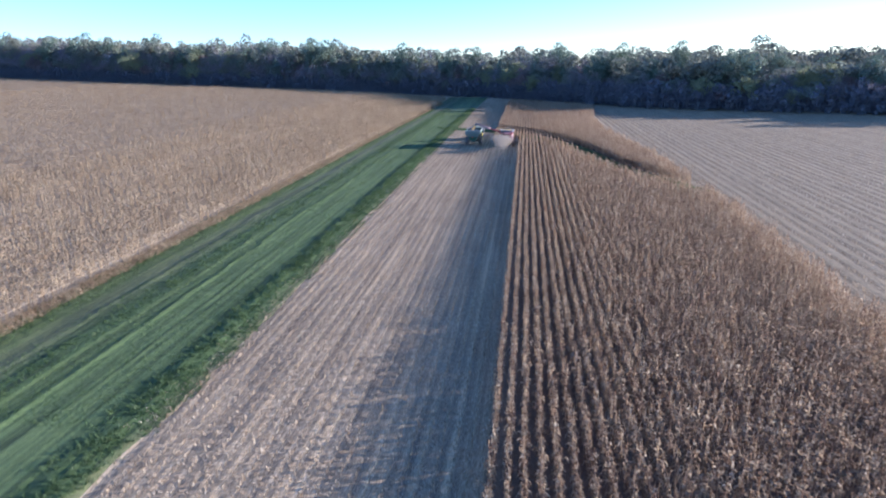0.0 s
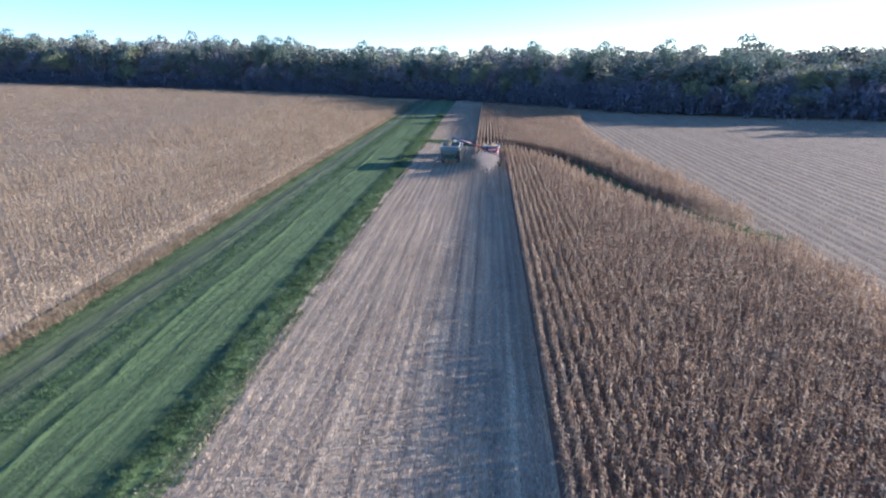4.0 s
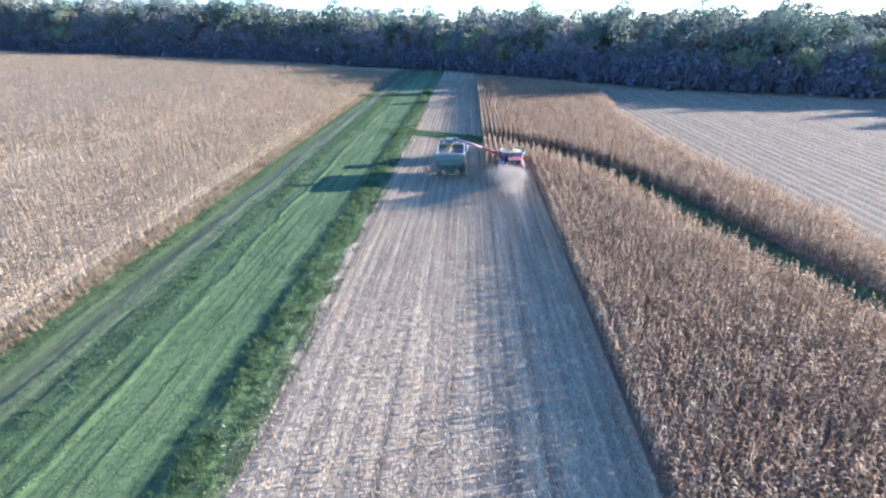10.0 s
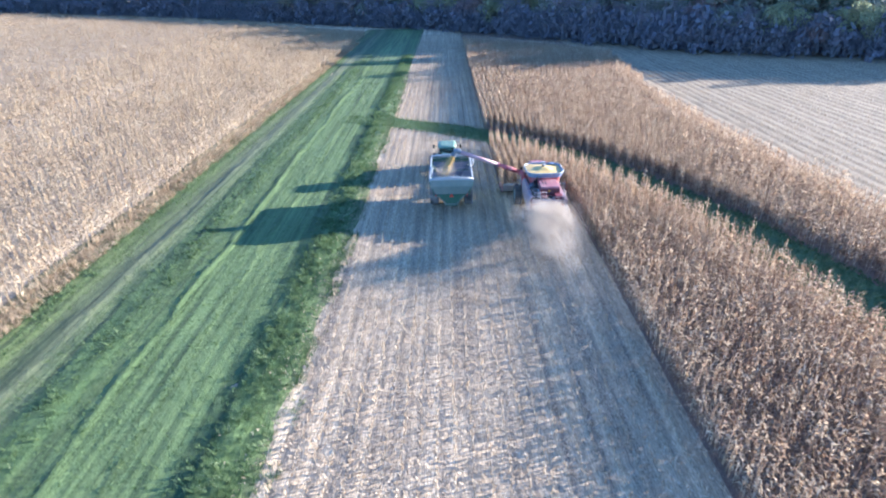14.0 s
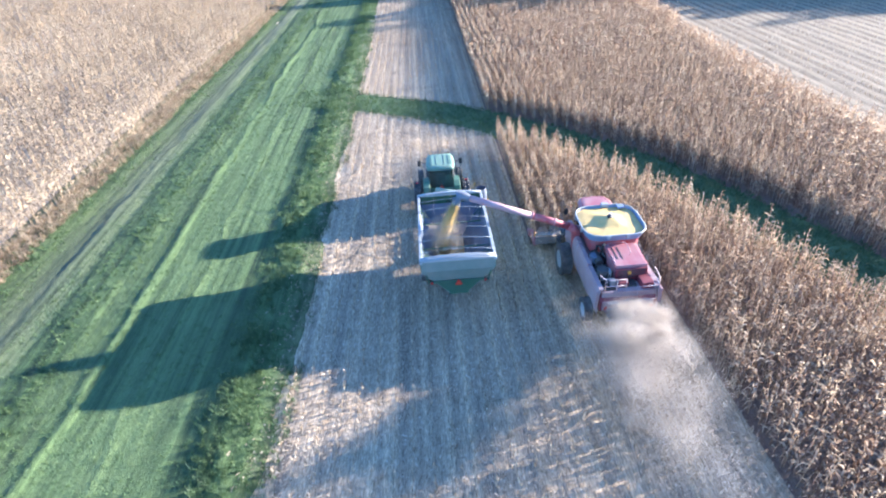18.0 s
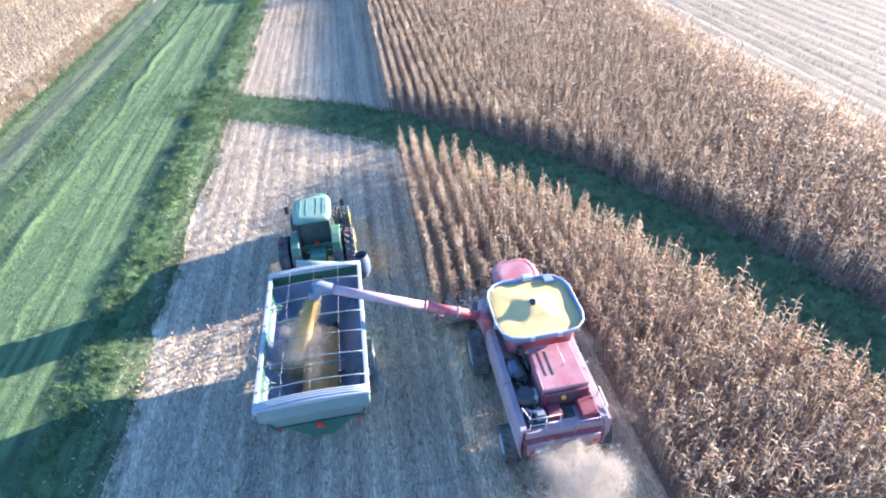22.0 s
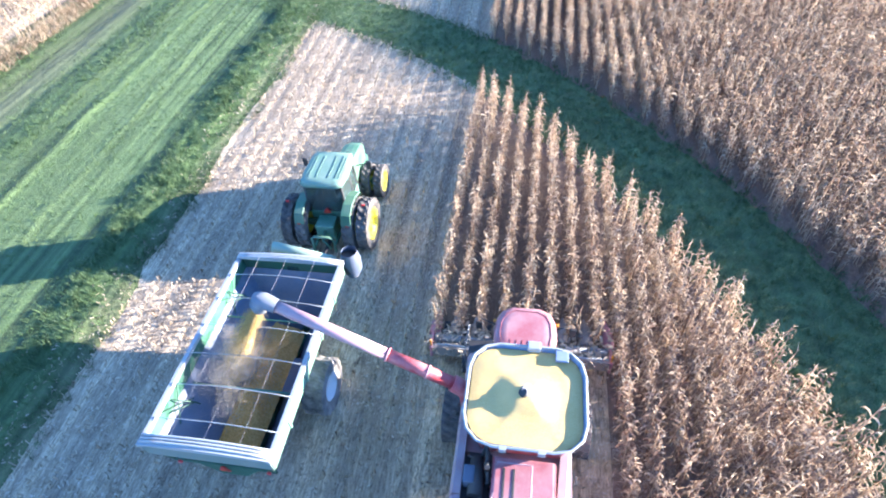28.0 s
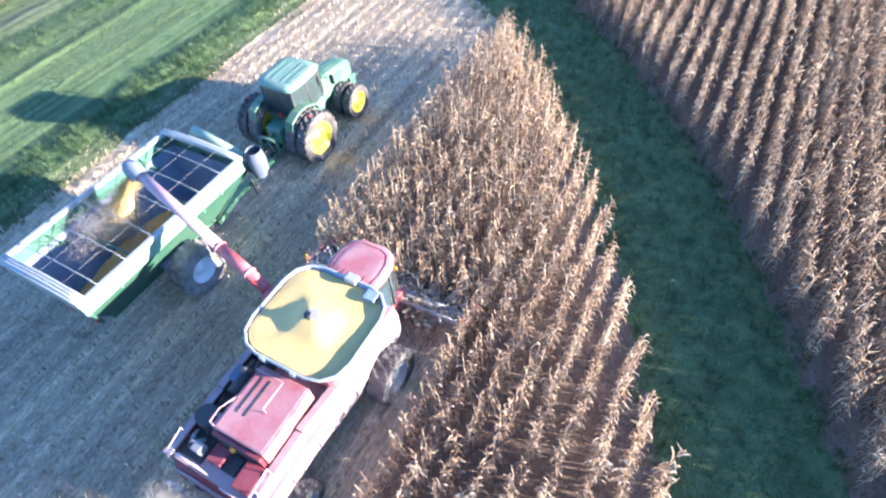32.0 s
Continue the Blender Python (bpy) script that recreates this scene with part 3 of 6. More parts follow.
def litter_template(seed):
    r = random.Random(seed)
    v, f = [], []
    for i in range(2):
        a, l, w = r.uniform(0, 6.28), r.uniform(0.06, 0.16), r.uniform(0.012, 0.03)
        out, up = Vector((math.cos(a), math.sin(a), r.uniform(-0.1, 0.5))) * l, r.uniform(0.01, 0.05)
        side = Vector((-math.sin(a), math.cos(a), r.uniform(-0.6, 0.6))) * w
        p = Vector((r.uniform(-0.15, 0.15), r.uniform(-0.15, 0.15), up))
        b = len(v)
        v += [tuple(p - side), tuple(p + side), tuple(p + out + side * 0.6), tuple(p + out * 0.9 - side * 0.6)]
        f += [(b, b + 1, b + 2), (b, b + 2, b + 3)]
    return np.array(v), np.array(f)


def stub_template(seed):
    r = random.Random(seed)
    v, f = [], []
    h, a = r.uniform(0.12, 0.26), r.uniform(0, 6)
    for j in range(2):
        c, s = math.cos(a + j * 1.57) * 0.02, math.sin(a + j * 1.57) * 0.02
        b = len(v)
        lean = r.uniform(-0.1, 0.1)
        v += [(-c, -s, 0), (c, s, 0), (c + lean, s, h), (-c + lean, -s, h)]
        f += [(b, b + 1, b + 2), (b, b + 2, b + 3)]
    return np.array(v), np.array(f)


def free(x, y):
    """The cut strip between the lane and the standing corn."""
    edge = np.where(y > HEADER_FRONT, STAND_EDGE - 0.3, CUT_EDGE - 0.3)
    ragged = LANE_RIGHT + 0.35 + 0.35 * vnoise(x * 0, y, 1, 1.7, 45) + 0.3 * vnoise(x * 0, y, 1, 6.0, 46)
    return (x > ragged) & (x < edge) & (track_distance(x, y) > TRACK_HALF - 0.2)


litter = [litter_template(400 + i) for i in range(12)]
stubs = [stub_template(450 + i) for i in range(8)]
n = 210000
x, y = rng.uniform(LANE_RIGHT - 0.6, CUT_EDGE, n), rng.uniform(50, 222, n)
band = 0.5 + 0.5 * np.sin(2 * np.pi * x / ROW)
m = free(x, y) & (rng.uniform(0, 1, n) < 0.2 + 0.8 * band ** 2)
scatter("corn_residue", litter, placed(x[m], y[m], 0.88, 0.2, 0.4), M["litter"], "pale husks, leaves and cobs lying on the cut strip", "residue")
n = 16000
x, y = rng.uniform(LANE_RIGHT, STAND_EDGE, n), rng.uniform(222, 320, n)
scatter("corn_residue", litter, placed(x, y, 1.8, 0.2, 0.35), M["litter"], "pale residue on the far end of the cut strip", "residue")
x, y = rows_of_plants(LANE_RIGHT + 0.5, CUT_EDGE, 50, 300, 0.14, free, 0.05)
scatter("corn_stubble", stubs, placed(x, y, 1.0, 0.15), M["litter"], "short cut corn stalks in rows", "stubble")
n = 36000
x, y = rng.uniform(24, 150, n), rng.uniform(40, 290, n)
m = (x > right_edge(y) + 0.4) & (y < tree_y(x) - 6)
x = x + 0.16 * np.sin(2 * np.pi * x / 1.52)
scatter("corn_residue", litter, placed(x[m], y[m], 1.0, 0.2, 0.35), M["litter"], "pale residue in rows on the harvested field", "residue")

x, y = rows_of_plants(26.5, 118, 60, 260, 0.55, lambda x, y: (x > right_edge(y) + 0.5) & (y < tree_y(x) - 8), 0.08, 1.52)
scatter("corn_stubble", stubs, placed(x, y, 1.35, 0.15), M["litter"], "rows of cut stalks on the harvested field", "stubble")


def tuft_template(seed, blades, reach):
    r = random.Random(seed)
    v, f = [], []
    for i in range(blades):
        a = r.uniform(0, 6.28)
        p = Vector((r.uniform(-0.08, 0.08), r.uniform(-0.08, 0.08), -0.01))
        out = Vector((math.cos(a), math.sin(a), 0))
        side = Vector((-out.y, out.x, 0)) * r.uniform(0.008, 0.018)
        b = len(v)
        v += [tuple(p - side), tuple(p + side), tuple(p + out * r.uniform(0.3, 0.9) * reach + Vector((0, 0, r.uniform(0.5, 1.0) * reach)))]
        f.append((b, b + 1, b + 2))
    return np.array(v), np.array(f)


short = [tuft_template(500 + i, 4, 0.11) for i in range(8)]
tall = [tuft_template(520 + i, 8, 0.3) for i in range(8)]
def on_lane(x, y, *sizes):
    p = placed(x, y, *sizes)
    p[:, 2] = lane_height(x, y) - 0.015
    return p


x = LANE_RIGHT + 0.2 - np.abs(rng.normal(0, 0.75, 2600))
y = rng.uniform(60, 240, len(x))
scatter("corn_residue", litter, on_lane(x, y, 0.9, 0.2, 0.4), M["litter"], "stray husks blown onto the grass beside the cut strip", "residue")
x, y = rng.uniform(LANE_RIGHT - 0.2, LANE_RIGHT + 0.8, 9000), rng.uniform(60, 230, 9000)
m = vnoise(x, y, 0.7, 1.3, 47) + rng.uniform(-0.5, 0.5, len(x)) > (x - LANE_RIGHT) * 0.9 - 0.3
scatter("rough_grass", tall, placed(x[m], y[m], 0.75, 0.15, 0.4), M["lush"], "ragged grass creeping into the cut strip", "grass")
n = 100000
x, y = rng.uniform(LANE_LEFT, LANE_RIGHT + 0.4, n), 60 + 200 * rng.uniform(0, 1, n)
keep = np.abs(x + 35.6) > rng.uniform(0.5, 1.2, n)
scatter("mown_grass", short, on_lane(x[keep], y[keep], 1.1, 0.1, 0.3), M["mown"], "short green mown grass", "grass")
n = 34000
x = np.concatenate([rng.normal(-22.3, 0.55, n // 2), rng.normal(-20.9, 0.4, n // 6), rng.normal(-38.6, 0.8, n // 5), rng.normal(-31.9, 0.6, n // 6)])
y = rng.uniform(50, 270, len(x))
m = vnoise(x, y, 0.9, 1.6, 41) + rng.uniform(-0.7, 0.9, len(x)) > 0.05
scatter("rough_grass", tall, on_lane(x[m], y[m], 1.0, 0.15, 0.4), M["lush"], "taller green grass left along the lane", "grass")
x = -40.3 + 1.9 * rng.uniform(0, 1, 13000) ** 1.4
y = rng.uniform(55, 300, len(x))
scatter("dry_grass", tall, on_lane(x, y, 1.5, 0.2, 0.35), M["field_corn"], "pale dry weeds along the edge of the wide corn field", "grass")
# thin rows of longer grass missed by the mower
x = np.concatenate([rng.normal(c, s, k) for c, s, k in ((-29.2, 0.1, 2600), (-26.7, 0.1, 2000), (-34.5, 0.2, 1500))])
y = rng.uniform(60, 250, len(x))
m = vnoise(x, y, 3, 4, 42) + rng.uniform(-0.7, 1.0, len(x)) > 0
scatter("rough_grass", tall, on_lane(x[m], y[m], 0.45, 0.15, 0.35), M["blades"], "thin dark rows of longer grass on the lane", "grass")
i = rng.integers(0, len(line), 22000)
pts = np.array([p[:2] for p in line])[i]
x, y = pts[:, 0] + rng.uniform(-3.1, 3.1, len(i)), pts[:, 1] + rng.uniform(-3.1, 3.1, len(i))
m = track_distance(x, y) < TRACK_HALF + 0.5
scatter("rough_grass", tall, placed(x[m], y[m], 0.85, 0.15, 0.4), M["lush"], "lush green grass on the waterway", "grass")

# ---- machines ----
M["red"] = paint("combine_red", (0.36, 0.04, 0.045), 0.45, 0.6, grime=(0.44, 0.29, 0.29))
M["red_faded"] = paint("sun_faded_red", (0.42, 0.13, 0.15), 0.5, 0.7, grime=(0.47, 0.35, 0.36))
# darker copy of the red: shade of the rear faces put into colour
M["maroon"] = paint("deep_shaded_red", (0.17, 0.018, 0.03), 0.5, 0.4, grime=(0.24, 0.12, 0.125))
M["hood_red"] = paint("bleached_hood_red", (0.32, 0.1, 0.11), 0.4, 0.65, grime=(0.39, 0.28, 0.28))
M["auger_pink"] = paint("pale_dusty_pink", (0.34, 0.19, 0.21), 0.55, 0.7, grime=(0.38, 0.32, 0.34))
M["dusty_side"] = paint("dusty_side_panel", (0.3, 0.19, 0.2), 0.6, 0.8, grime=(0.36, 0.31, 0.32))
M["green"] = paint("tractor_green", (0.042, 0.165, 0.1), 0.42, 0.5, grime=(0.22, 0.29, 0.25))
M["roof_green"] = paint("pale_green_roof", (0.048, 0.135, 0.08), 0.45, 0.45, grime=(0.16, 0.21, 0.17))
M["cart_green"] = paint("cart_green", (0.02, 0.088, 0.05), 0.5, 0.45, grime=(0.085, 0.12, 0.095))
# inside the cart: sunlit green for the left wall, shade as dark blue elsewhere
M["cart_inside"] = paint("worn_sunlit_green", (0.028, 0.125, 0.075), 0.6, 0.5, grime=(0.1, 0.175, 0.135))
M["hopper_dark"] = paint("worn_shaded_hopper_steel", (0.09, 0.125, 0.19), 0.55, 0.6, 0.1, (0.24, 0.25, 0.28))
M["white"] = paint("white_rail_paint", (0.3, 0.33, 0.345), 0.5, 0.45, grime=(0.3, 0.29, 0.275))
M["rear_panel"] = paint("dusty_grey_green_panel", (0.13, 0.18, 0.165), 0.6, 0.6, grime=(0.26, 0.27, 0.25))
M["white_rim"] = paint("white_wheel_paint", (0.68, 0.69, 0.69), 0.45, 0.3, grime=(0.5, 0.46, 0.42))
M["bow"] = paint("grey_bow_paint", (0.23, 0.27, 0.29), 0.5, 0.4, grime=(0.3, 0.3, 0.29))
M["groove"] = paint("shadowed_roof_groove", (0.055, 0.125, 0.095), 0.6, 0.3, grime=(0.13, 0.17, 0.15))
M["rail"] = paint("worn_pale_rail_paint", (0.4, 0.33, 0.36), 0.45, 0.5, grime=(0.42, 0.36, 0.36))
# green lifted to mint: sun and sky light are in this colour
M["mint"] = paint("dusty_sunlit_mint", (0.115, 0.22, 0.16), 0.5, 0.5, grime=(0.24, 0.29, 0.25))
M["pale_tube"] = paint("pale_chalky_tube", (0.17, 0.26, 0.2), 0.5, 0.5, grime=(0.3, 0.34, 0.3))
M["spout_pale"] = paint("pale_grey_spout", (0.13, 0.155, 0.19), 0.65, 0.4, grime=(0.24, 0.24, 0.26))
M["grey"] = paint("grey_steel", (0.2, 0.21, 0.23), 0.5, 0.35, 0.3)
# grey-white sheet tinted blue: the tank walls' shade is in this colour
M["tank_sheet"] = paint("shade_tinted_tank_sheet", (0.17, 0.23, 0.35), 0.45, 0.35, 0.0, (0.3, 0.33, 0.38))
M["black"] = paint("black_steel", (0.02, 0.021, 0.024), 0.55, 0.25, grime=(0.16, 0.14, 0.12))
M["rubber"] = paint("tyre_rubber", (0.024, 0.023, 0.024), 0.85, 0.75, grime=(0.21, 0.19, 0.17))
M["dusty_rubber"] = paint("dust_caked_rubber", (0.05, 0.048, 0.046), 0.9, 0.95, grime=(0.34, 0.31, 0.29))
M["yellow"] = paint("yellow_rim_paint", (0.75, 0.62, 0.03), 0.4, 0.2)
M["spout"] = paint("blue_grey_spout", (0.075, 0.1, 0.15), 0.6, 0.12)
M["head_grey"] = paint("dusty_header_steel", (0.27, 0.23, 0.21), 0.6, 0.7, 0.1, (0.36, 0.3, 0.25))


def plain(name, colour, rough=0.5, glow=0.0):
    n = Nodes(name)
    if glow:
        n.bsdf.inputs["Emission Color"].default_value = (*colour, 1)
        n.bsdf.inputs["Emission Strength"].default_value = glow
    v = n.coords()
    return n.set(n.mix(n.noise(9, 3, v), colour, tuple(c * 0.75 for c in colour)), rough)


M["red_lens"] = plain("red_lens", (0.55, 0.03, 0.03), 0.3)
M["orange"] = plain("orange_reflector", (0.65, 0.09, 0.04), 0.4)
M["amber"] = plain("amber_lens", (0.6, 0.26, 0.03), 0.3)
M["lamp"] = plain("lamp_glass", (0.8, 0.82, 0.8), 0.1)


def glass_material():
    n = Nodes("tinted_cab_glass")
    n.bsdf.inputs["Transmission Weight"].default_value = 0.85
    n.bsdf.inputs["IOR"].default_value = 1.45
    return n.set((0.24, 0.33, 0.32), 0.05)


def grain_material():
    n = Nodes("yellow_corn_grain")
    v = n.coords()
    kernels = n.noise(55, 3, v, 0.7)
    colour = n.ramp(kernels, [(0.3, (0.36, 0.225, 0.055)), (0.5, (0.52, 0.362, 0.128)), (0.7, (0.6, 0.455, 0.2))])
    colour = n.mix(n.ramp(n.noise(1.4, 4, v), [(0.4, (0, 0, 0)), (0.7, (0.5, 0.5, 0.5))]), colour, (0.58, 0.43, 0.185))
    n.bump(kernels, 0.6, 0.015)
    return n.set(colour, 0.6)


def falling_material(name="falling_golden_grain", tint=(1.0, 1.0, 1.0)):
    n = Nodes(name)
    v = n.coords((1, 1, 0.5))
    grain = n.noise(16, 5, v, 0.75)
    n.bump(grain, 0.9, 0.06)
    return n.set(n.ramp(grain, [(at, tuple(a * b for a, b in zip(c, tint))) for at, c in ((0.32, (0.4, 0.26, 0.075)), (0.5, (0.6, 0.43, 0.15)), (0.7, (0.7, 0.54, 0.26)))]), 0.8)


M["falling"] = falling_material()
M["grain_load"] = falling_material("heaped_golden_grain", (1.12, 0.86, 0.72))
M["glass"] = glass_material()
M["grain"] = grain_material()


def part(name, bm, material, parent, label=""):
    """Links a bmesh as one mesh object under a thing or a part; the mesh is given in the thing's own metres."""
    me = bpy.data.meshes.new(name)
    bmesh.ops.recalc_face_normals(bm, faces=bm.faces)
    bm.to_mesh(me)
    bm.free()
    me.materials.append(material)
    ob = new(name, me)
    ob.parent = parent
    return tagged(ob, label) if label else ob


def thing(name, at, label, category, turn=0.0):
    e = new(name)
    e.empty_display_size = 0.3
    e.matrix_world = pose(*at, 0, 0, turn)
    return tagged(e, label, category)


def B():
    return bmesh.new()


def box(bm, lo, hi, bevel=0.02, taper=None, m=None):
    """A bevelled box from corner to corner. taper: (x, y) factors by which the top is narrower."""
    lo, hi = Vector(lo), Vector(hi)
    c, s = (lo + hi) / 2, hi - lo
    made = bmesh.ops.create_cube(bm, size=1.0)["verts"]
    for v in made:
        k = Vector((v.co.x * s.x, v.co.y * s.y, v.co.z * s.z))
        if taper and v.co.z > 0:
            k.x, k.y = k.x * taper[0], k.y * taper[1]
        v.co = c + k
    if bevel:
        edges = {e for v in made for e in v.link_edges}
        made = bmesh.ops.bevel(bm, geom=list(edges), offset=bevel, segments=2, affect="EDGES", profile=0.6)["verts"]
    if m is not None:
        bmesh.ops.transform(bm, matrix=m, verts=list(made))
    return bm


def tube(bm, points, radius, sides=8, caps=True):
    """A round bar or pipe along points; radius: one number, or one for each point."""
    pts = [Vector(p) for p in points]
    rad = [radius] * len(pts) if isinstance(radius, (int, float)) else radius
    rings = []
    for i, p in enumerate(pts):
        d = (pts[min(i + 1, len(pts) - 1)] - pts[max(i - 1, 0)]).normalized()
        side = d.cross(Vector((0, 0, 1)) if abs(d.z) < 0.95 else Vector((1, 0, 0))).normalized()
        up = side.cross(d)
        rings.append([bm.verts.new(p + (side * math.cos(a) + up * math.sin(a)) * rad[i]) for a in (j * 2 * math.pi / sides for j in range(sides))])
    for a, b in zip(rings, rings[1:]):
        for j in range(sides):
            bm.faces.new((a[j], a[(j + 1) % sides], b[(j + 1) % sides], b[j])).smooth = True
    if caps:
        bm.faces.new(rings[0])
        bm.faces.new(rings[-1][::-1])
    return bm


def loft(bm, rings, close=True, caps=True, smooth=False):
    """Skins rings of equally many points."""
    made = [[bm.verts.new(p) for p in r] for r in rings]
    n = len(made[0])
    for a, b in zip(made, made[1:]):
        for j in range(n if close else n - 1):
            bm.faces.new((a[j], a[(j + 1) % n], b[(j + 1) % n], b[j])).smooth = smooth
    if caps:
        bm.faces.new(made[0][::-1])
        bm.faces.new(made[-1])
    return bm


def spin(bm, profile, centre, sides=28):
    """Turns a profile of (across, radius) about the x axis through centre."""
    c = Vector(centre)
    rings = []
    for j in range(sides):
        a = 2 * math.pi * j / sides
        rings.append([bm.verts.new(c + Vector((u, math.cos(a) * r, math.sin(a) * r))) for u, r in profile])
    for i in range(sides):
        a, b = rings[i], rings[(i + 1) % sides]
        for k in range(len(profile) - 1):
            bm.faces.new((a[k], a[k + 1], b[k + 1], b[k])).smooth = True
    return bm


def wheel(parent, at, radius, width, rim_material, outer, lugs=18, rim_label="", rim_ratio=0.55, rubber="rubber"):
    """A lugged tyre on a dished rim; outer: +1 or -1, the side that faces outward."""
    x, y, z = at
    w, r0 = width / 2, radius * rim_ratio
    bm, c, rings = B(), Vector(at), []
    for j in range(lugs * 4):
        a = 2 * math.pi * j / (lugs * 4)
        ring = []
        for u, r, side in ((-0.8, r0, 0), (-1, radius * 0.78, 0), (-0.97, radius * 0.88, 0), (-0.9, radius * 0.95, -2), (-0.45, radius * 0.955, -1), (0, radius * 0.955, 0.5), (0.45, radius * 0.955, 1), (0.9, radius * 0.95, 2), (0.97, radius * 0.88, 0), (1, radius * 0.78, 0), (0.8, r0, 0)):
            k = j + (0 if side < 0 else 2) + abs(side)
            ring.append(bm.verts.new(c + Vector((u * w, math.cos(a) * (r + (radius * 0.05 if abs(side) >= 1 and k % 4 < 2 else 0)), math.sin(a) * (r + (radius * 0.05 if abs(side) >= 1 and k % 4 < 2 else 0))))))
        rings.append(ring)
    for a, b in zip(rings, rings[1:] + rings[:1]):
        for k in range(len(a) - 1):
            bm.faces.new((a[k], a[k + 1], b[k + 1], b[k]))
    tyre = part("tyre", bm, M[rubber], parent)
    s = outer
    bm = spin(B(), [(s * w * 0.82, r0 + 0.01), (s * w * 0.86, r0 * 0.96), (s * w * 0.1, r0 * 0.9), (s * w * 0.05, r0 * 0.5), (s * w * 0.4, r0 * 0.42), (s * w * 0.45, 0.001)], at)
    for i in range(8):
        a = 2 * math.pi * i / 8
        p = Vector(at) + Vector((s * w * 0.08, math.cos(a) * r0 * 0.62, math.sin(a) * r0 * 0.62))
        tube(bm, [p, p + Vector((s * 0.04, 0, 0))], 0.025, 6)
    part("rim", bm, rim_material, tyre, rim_label)
    return tyre


def rounded(cx, cy, hx, hy, z, cut, n=4):
    """A ring round a rectangle with rounded corners."""
    out = []
    for sx, sy, a0 in ((1, 1, 0), (-1, 1, 90), (-1, -1, 180), (1, -1, 270)):
        for k in range(n + 1):
            a = radians(a0 + 90 * k / n)
            out.append(Vector((cx + sx * (hx - cut) + math.cos(a) * cut, cy + sy * (hy - cut) + math.sin(a) * cut, z)))
    return out


def rails(name, parent, lines, radius=0.022, material=None, label=""):
    bm = B()
    for l in lines:
        tube(bm, l, radius, 6)
    return part(name, bm, material or M["grey"], parent, label)


# ---- combine harvester, unloading on the go ----
combine = thing("combine_harvester", (-4.3, 167.0, 0), "dusty red combine harvester with a full grain tank, unloading", "combine harvester")
C = combine
for s in (-1, 1):
    wheel(C, (s * 1.85 - 0.12, 1.7, 0.88), 0.88, 0.62, M["white"], s, 20, "pale grey wheel rim")
    wheel(C, (s * 1.65 - 0.15, -2.25, 0.62), 0.62, 0.42, M["white"], s, 16, "pale grey wheel rim")
bm = box(B(), (-1.3, 1.6, 0.75), (1.3, 1.95, 1.05), 0.03)
part("front_axle", bm, M["black"], C)
bm = box(B(), (-1.45, -2.25, 0.5), (1.45, -1.95, 0.75), 0.03)
part("rear_axle", bm, M["black"], C)
bm = loft(B(), [[Vector((x, y, z)) for x, z in ((-1.15, 0.95), (1.15, 0.95), (1.4, 1.5), (1.4, 2.2), (-1.4, 2.2), (-1.4, 1.5))] for y in (-3.05, -2.4, 2.4, 2.9)])
part("body", bm, M["dusty_side"], C)
# side panels, leaning in to a long pale upper edge
for s, mat, label in ((-1, M["dusty_side"], "dusty pinkish side panel"), (1, M["dusty_side"], "sunlit dusty pink side panel")):
    for y0, y1, top in ((-3.1, -1.2, 2.45), (-1.18, 0.7, 2.5), (0.72, 2.85, 2.55)):
        bm = loft(B(), [[Vector((s * (a - (0.25 if s > 0 and y < -1 else 0.12 if s > 0 else -0.12)), y, z)) for a, z in ((1.46, 1.0), (1.56, 1.5), (1.54, top - 0.25), (1.45, top), (1.25, top), (1.25, top - 0.05), (1.38, top - 0.1), (1.46, 1.5), (1.42, 1.0))] for y in (y0, y0 + 0.04, y1 - 0.04, y1)])
        panel = part("side_panel", bm, mat, C, label)
        bm = box(B(), (s * 1.55 - 0.03, (y0 + y1) / 2 - 0.12, 1.75), (s * 1.55 + 0.03, (y0 + y1) / 2 + 0.12, 1.8), 0.01)
        part("handle", bm, M["black"], panel)
# grain tank with folding extensions
TX, TY, HX, HY, RIM = 0.1, 1.2, 1.57, 1.5, 3.42
bm = loft(B(), [rounded(TX, TY, 1.22, 1.12, 2.3, 0.3), rounded(TX, TY, 1.25, 1.15, 2.75, 0.35), rounded(TX, TY, 1.34, 1.24, 3.05, 0.5), rounded(TX, TY, 1.28, 1.18, 3.05, 0.5)], caps=False)
part("tank_base", bm, M["red"], C, "red lower wall of the grain tank")
outer = [rounded(TX, TY, 1.4, 1.29, 3.02, 0.6, 3), rounded(TX, TY, HX, HY, RIM, 0.8, 3), rounded(TX, TY, HX - 0.02, HY - 0.02, RIM, 0.8, 3), rounded(TX, TY, 1.3, 1.2, 2.95, 0.5, 3)]
tank = part("grain_tank", loft(B(), outer, caps=False, smooth=False), M["tank_sheet"], C, "sheet-metal grain tank extension tinted blue for shade")
bm = tube(B(), rounded(TX, TY, HX - 0.02, HY - 0.02, RIM + 0.02, 0.79, 3) + rounded(TX, TY, HX - 0.02, HY - 0.02, RIM + 0.02, 0.79, 3)[:1], 0.042, 8)
part("rim", bm, M["white"], tank, "white tank rim")
for s in (-1, 1):
    for k in (-0.6, 0.55):
        bm = box(B(), (TX + s * HX - 0.05, TY + k - 0.045, RIM - 0.2), (TX + s * HX + 0.04, TY + k + 0.045, RIM + 0.05), 0.012)
        part("latch", bm, M["white"], tank)
for k in (-0.5, 0.45):
    bm = box(B(), (TX + k - 0.09, TY - HY - 0.06, RIM - 0.12), (TX + k + 0.09, TY - HY + 0.06, RIM + 0.06), 0.012)
    part("latch", bm, M["white"], tank)
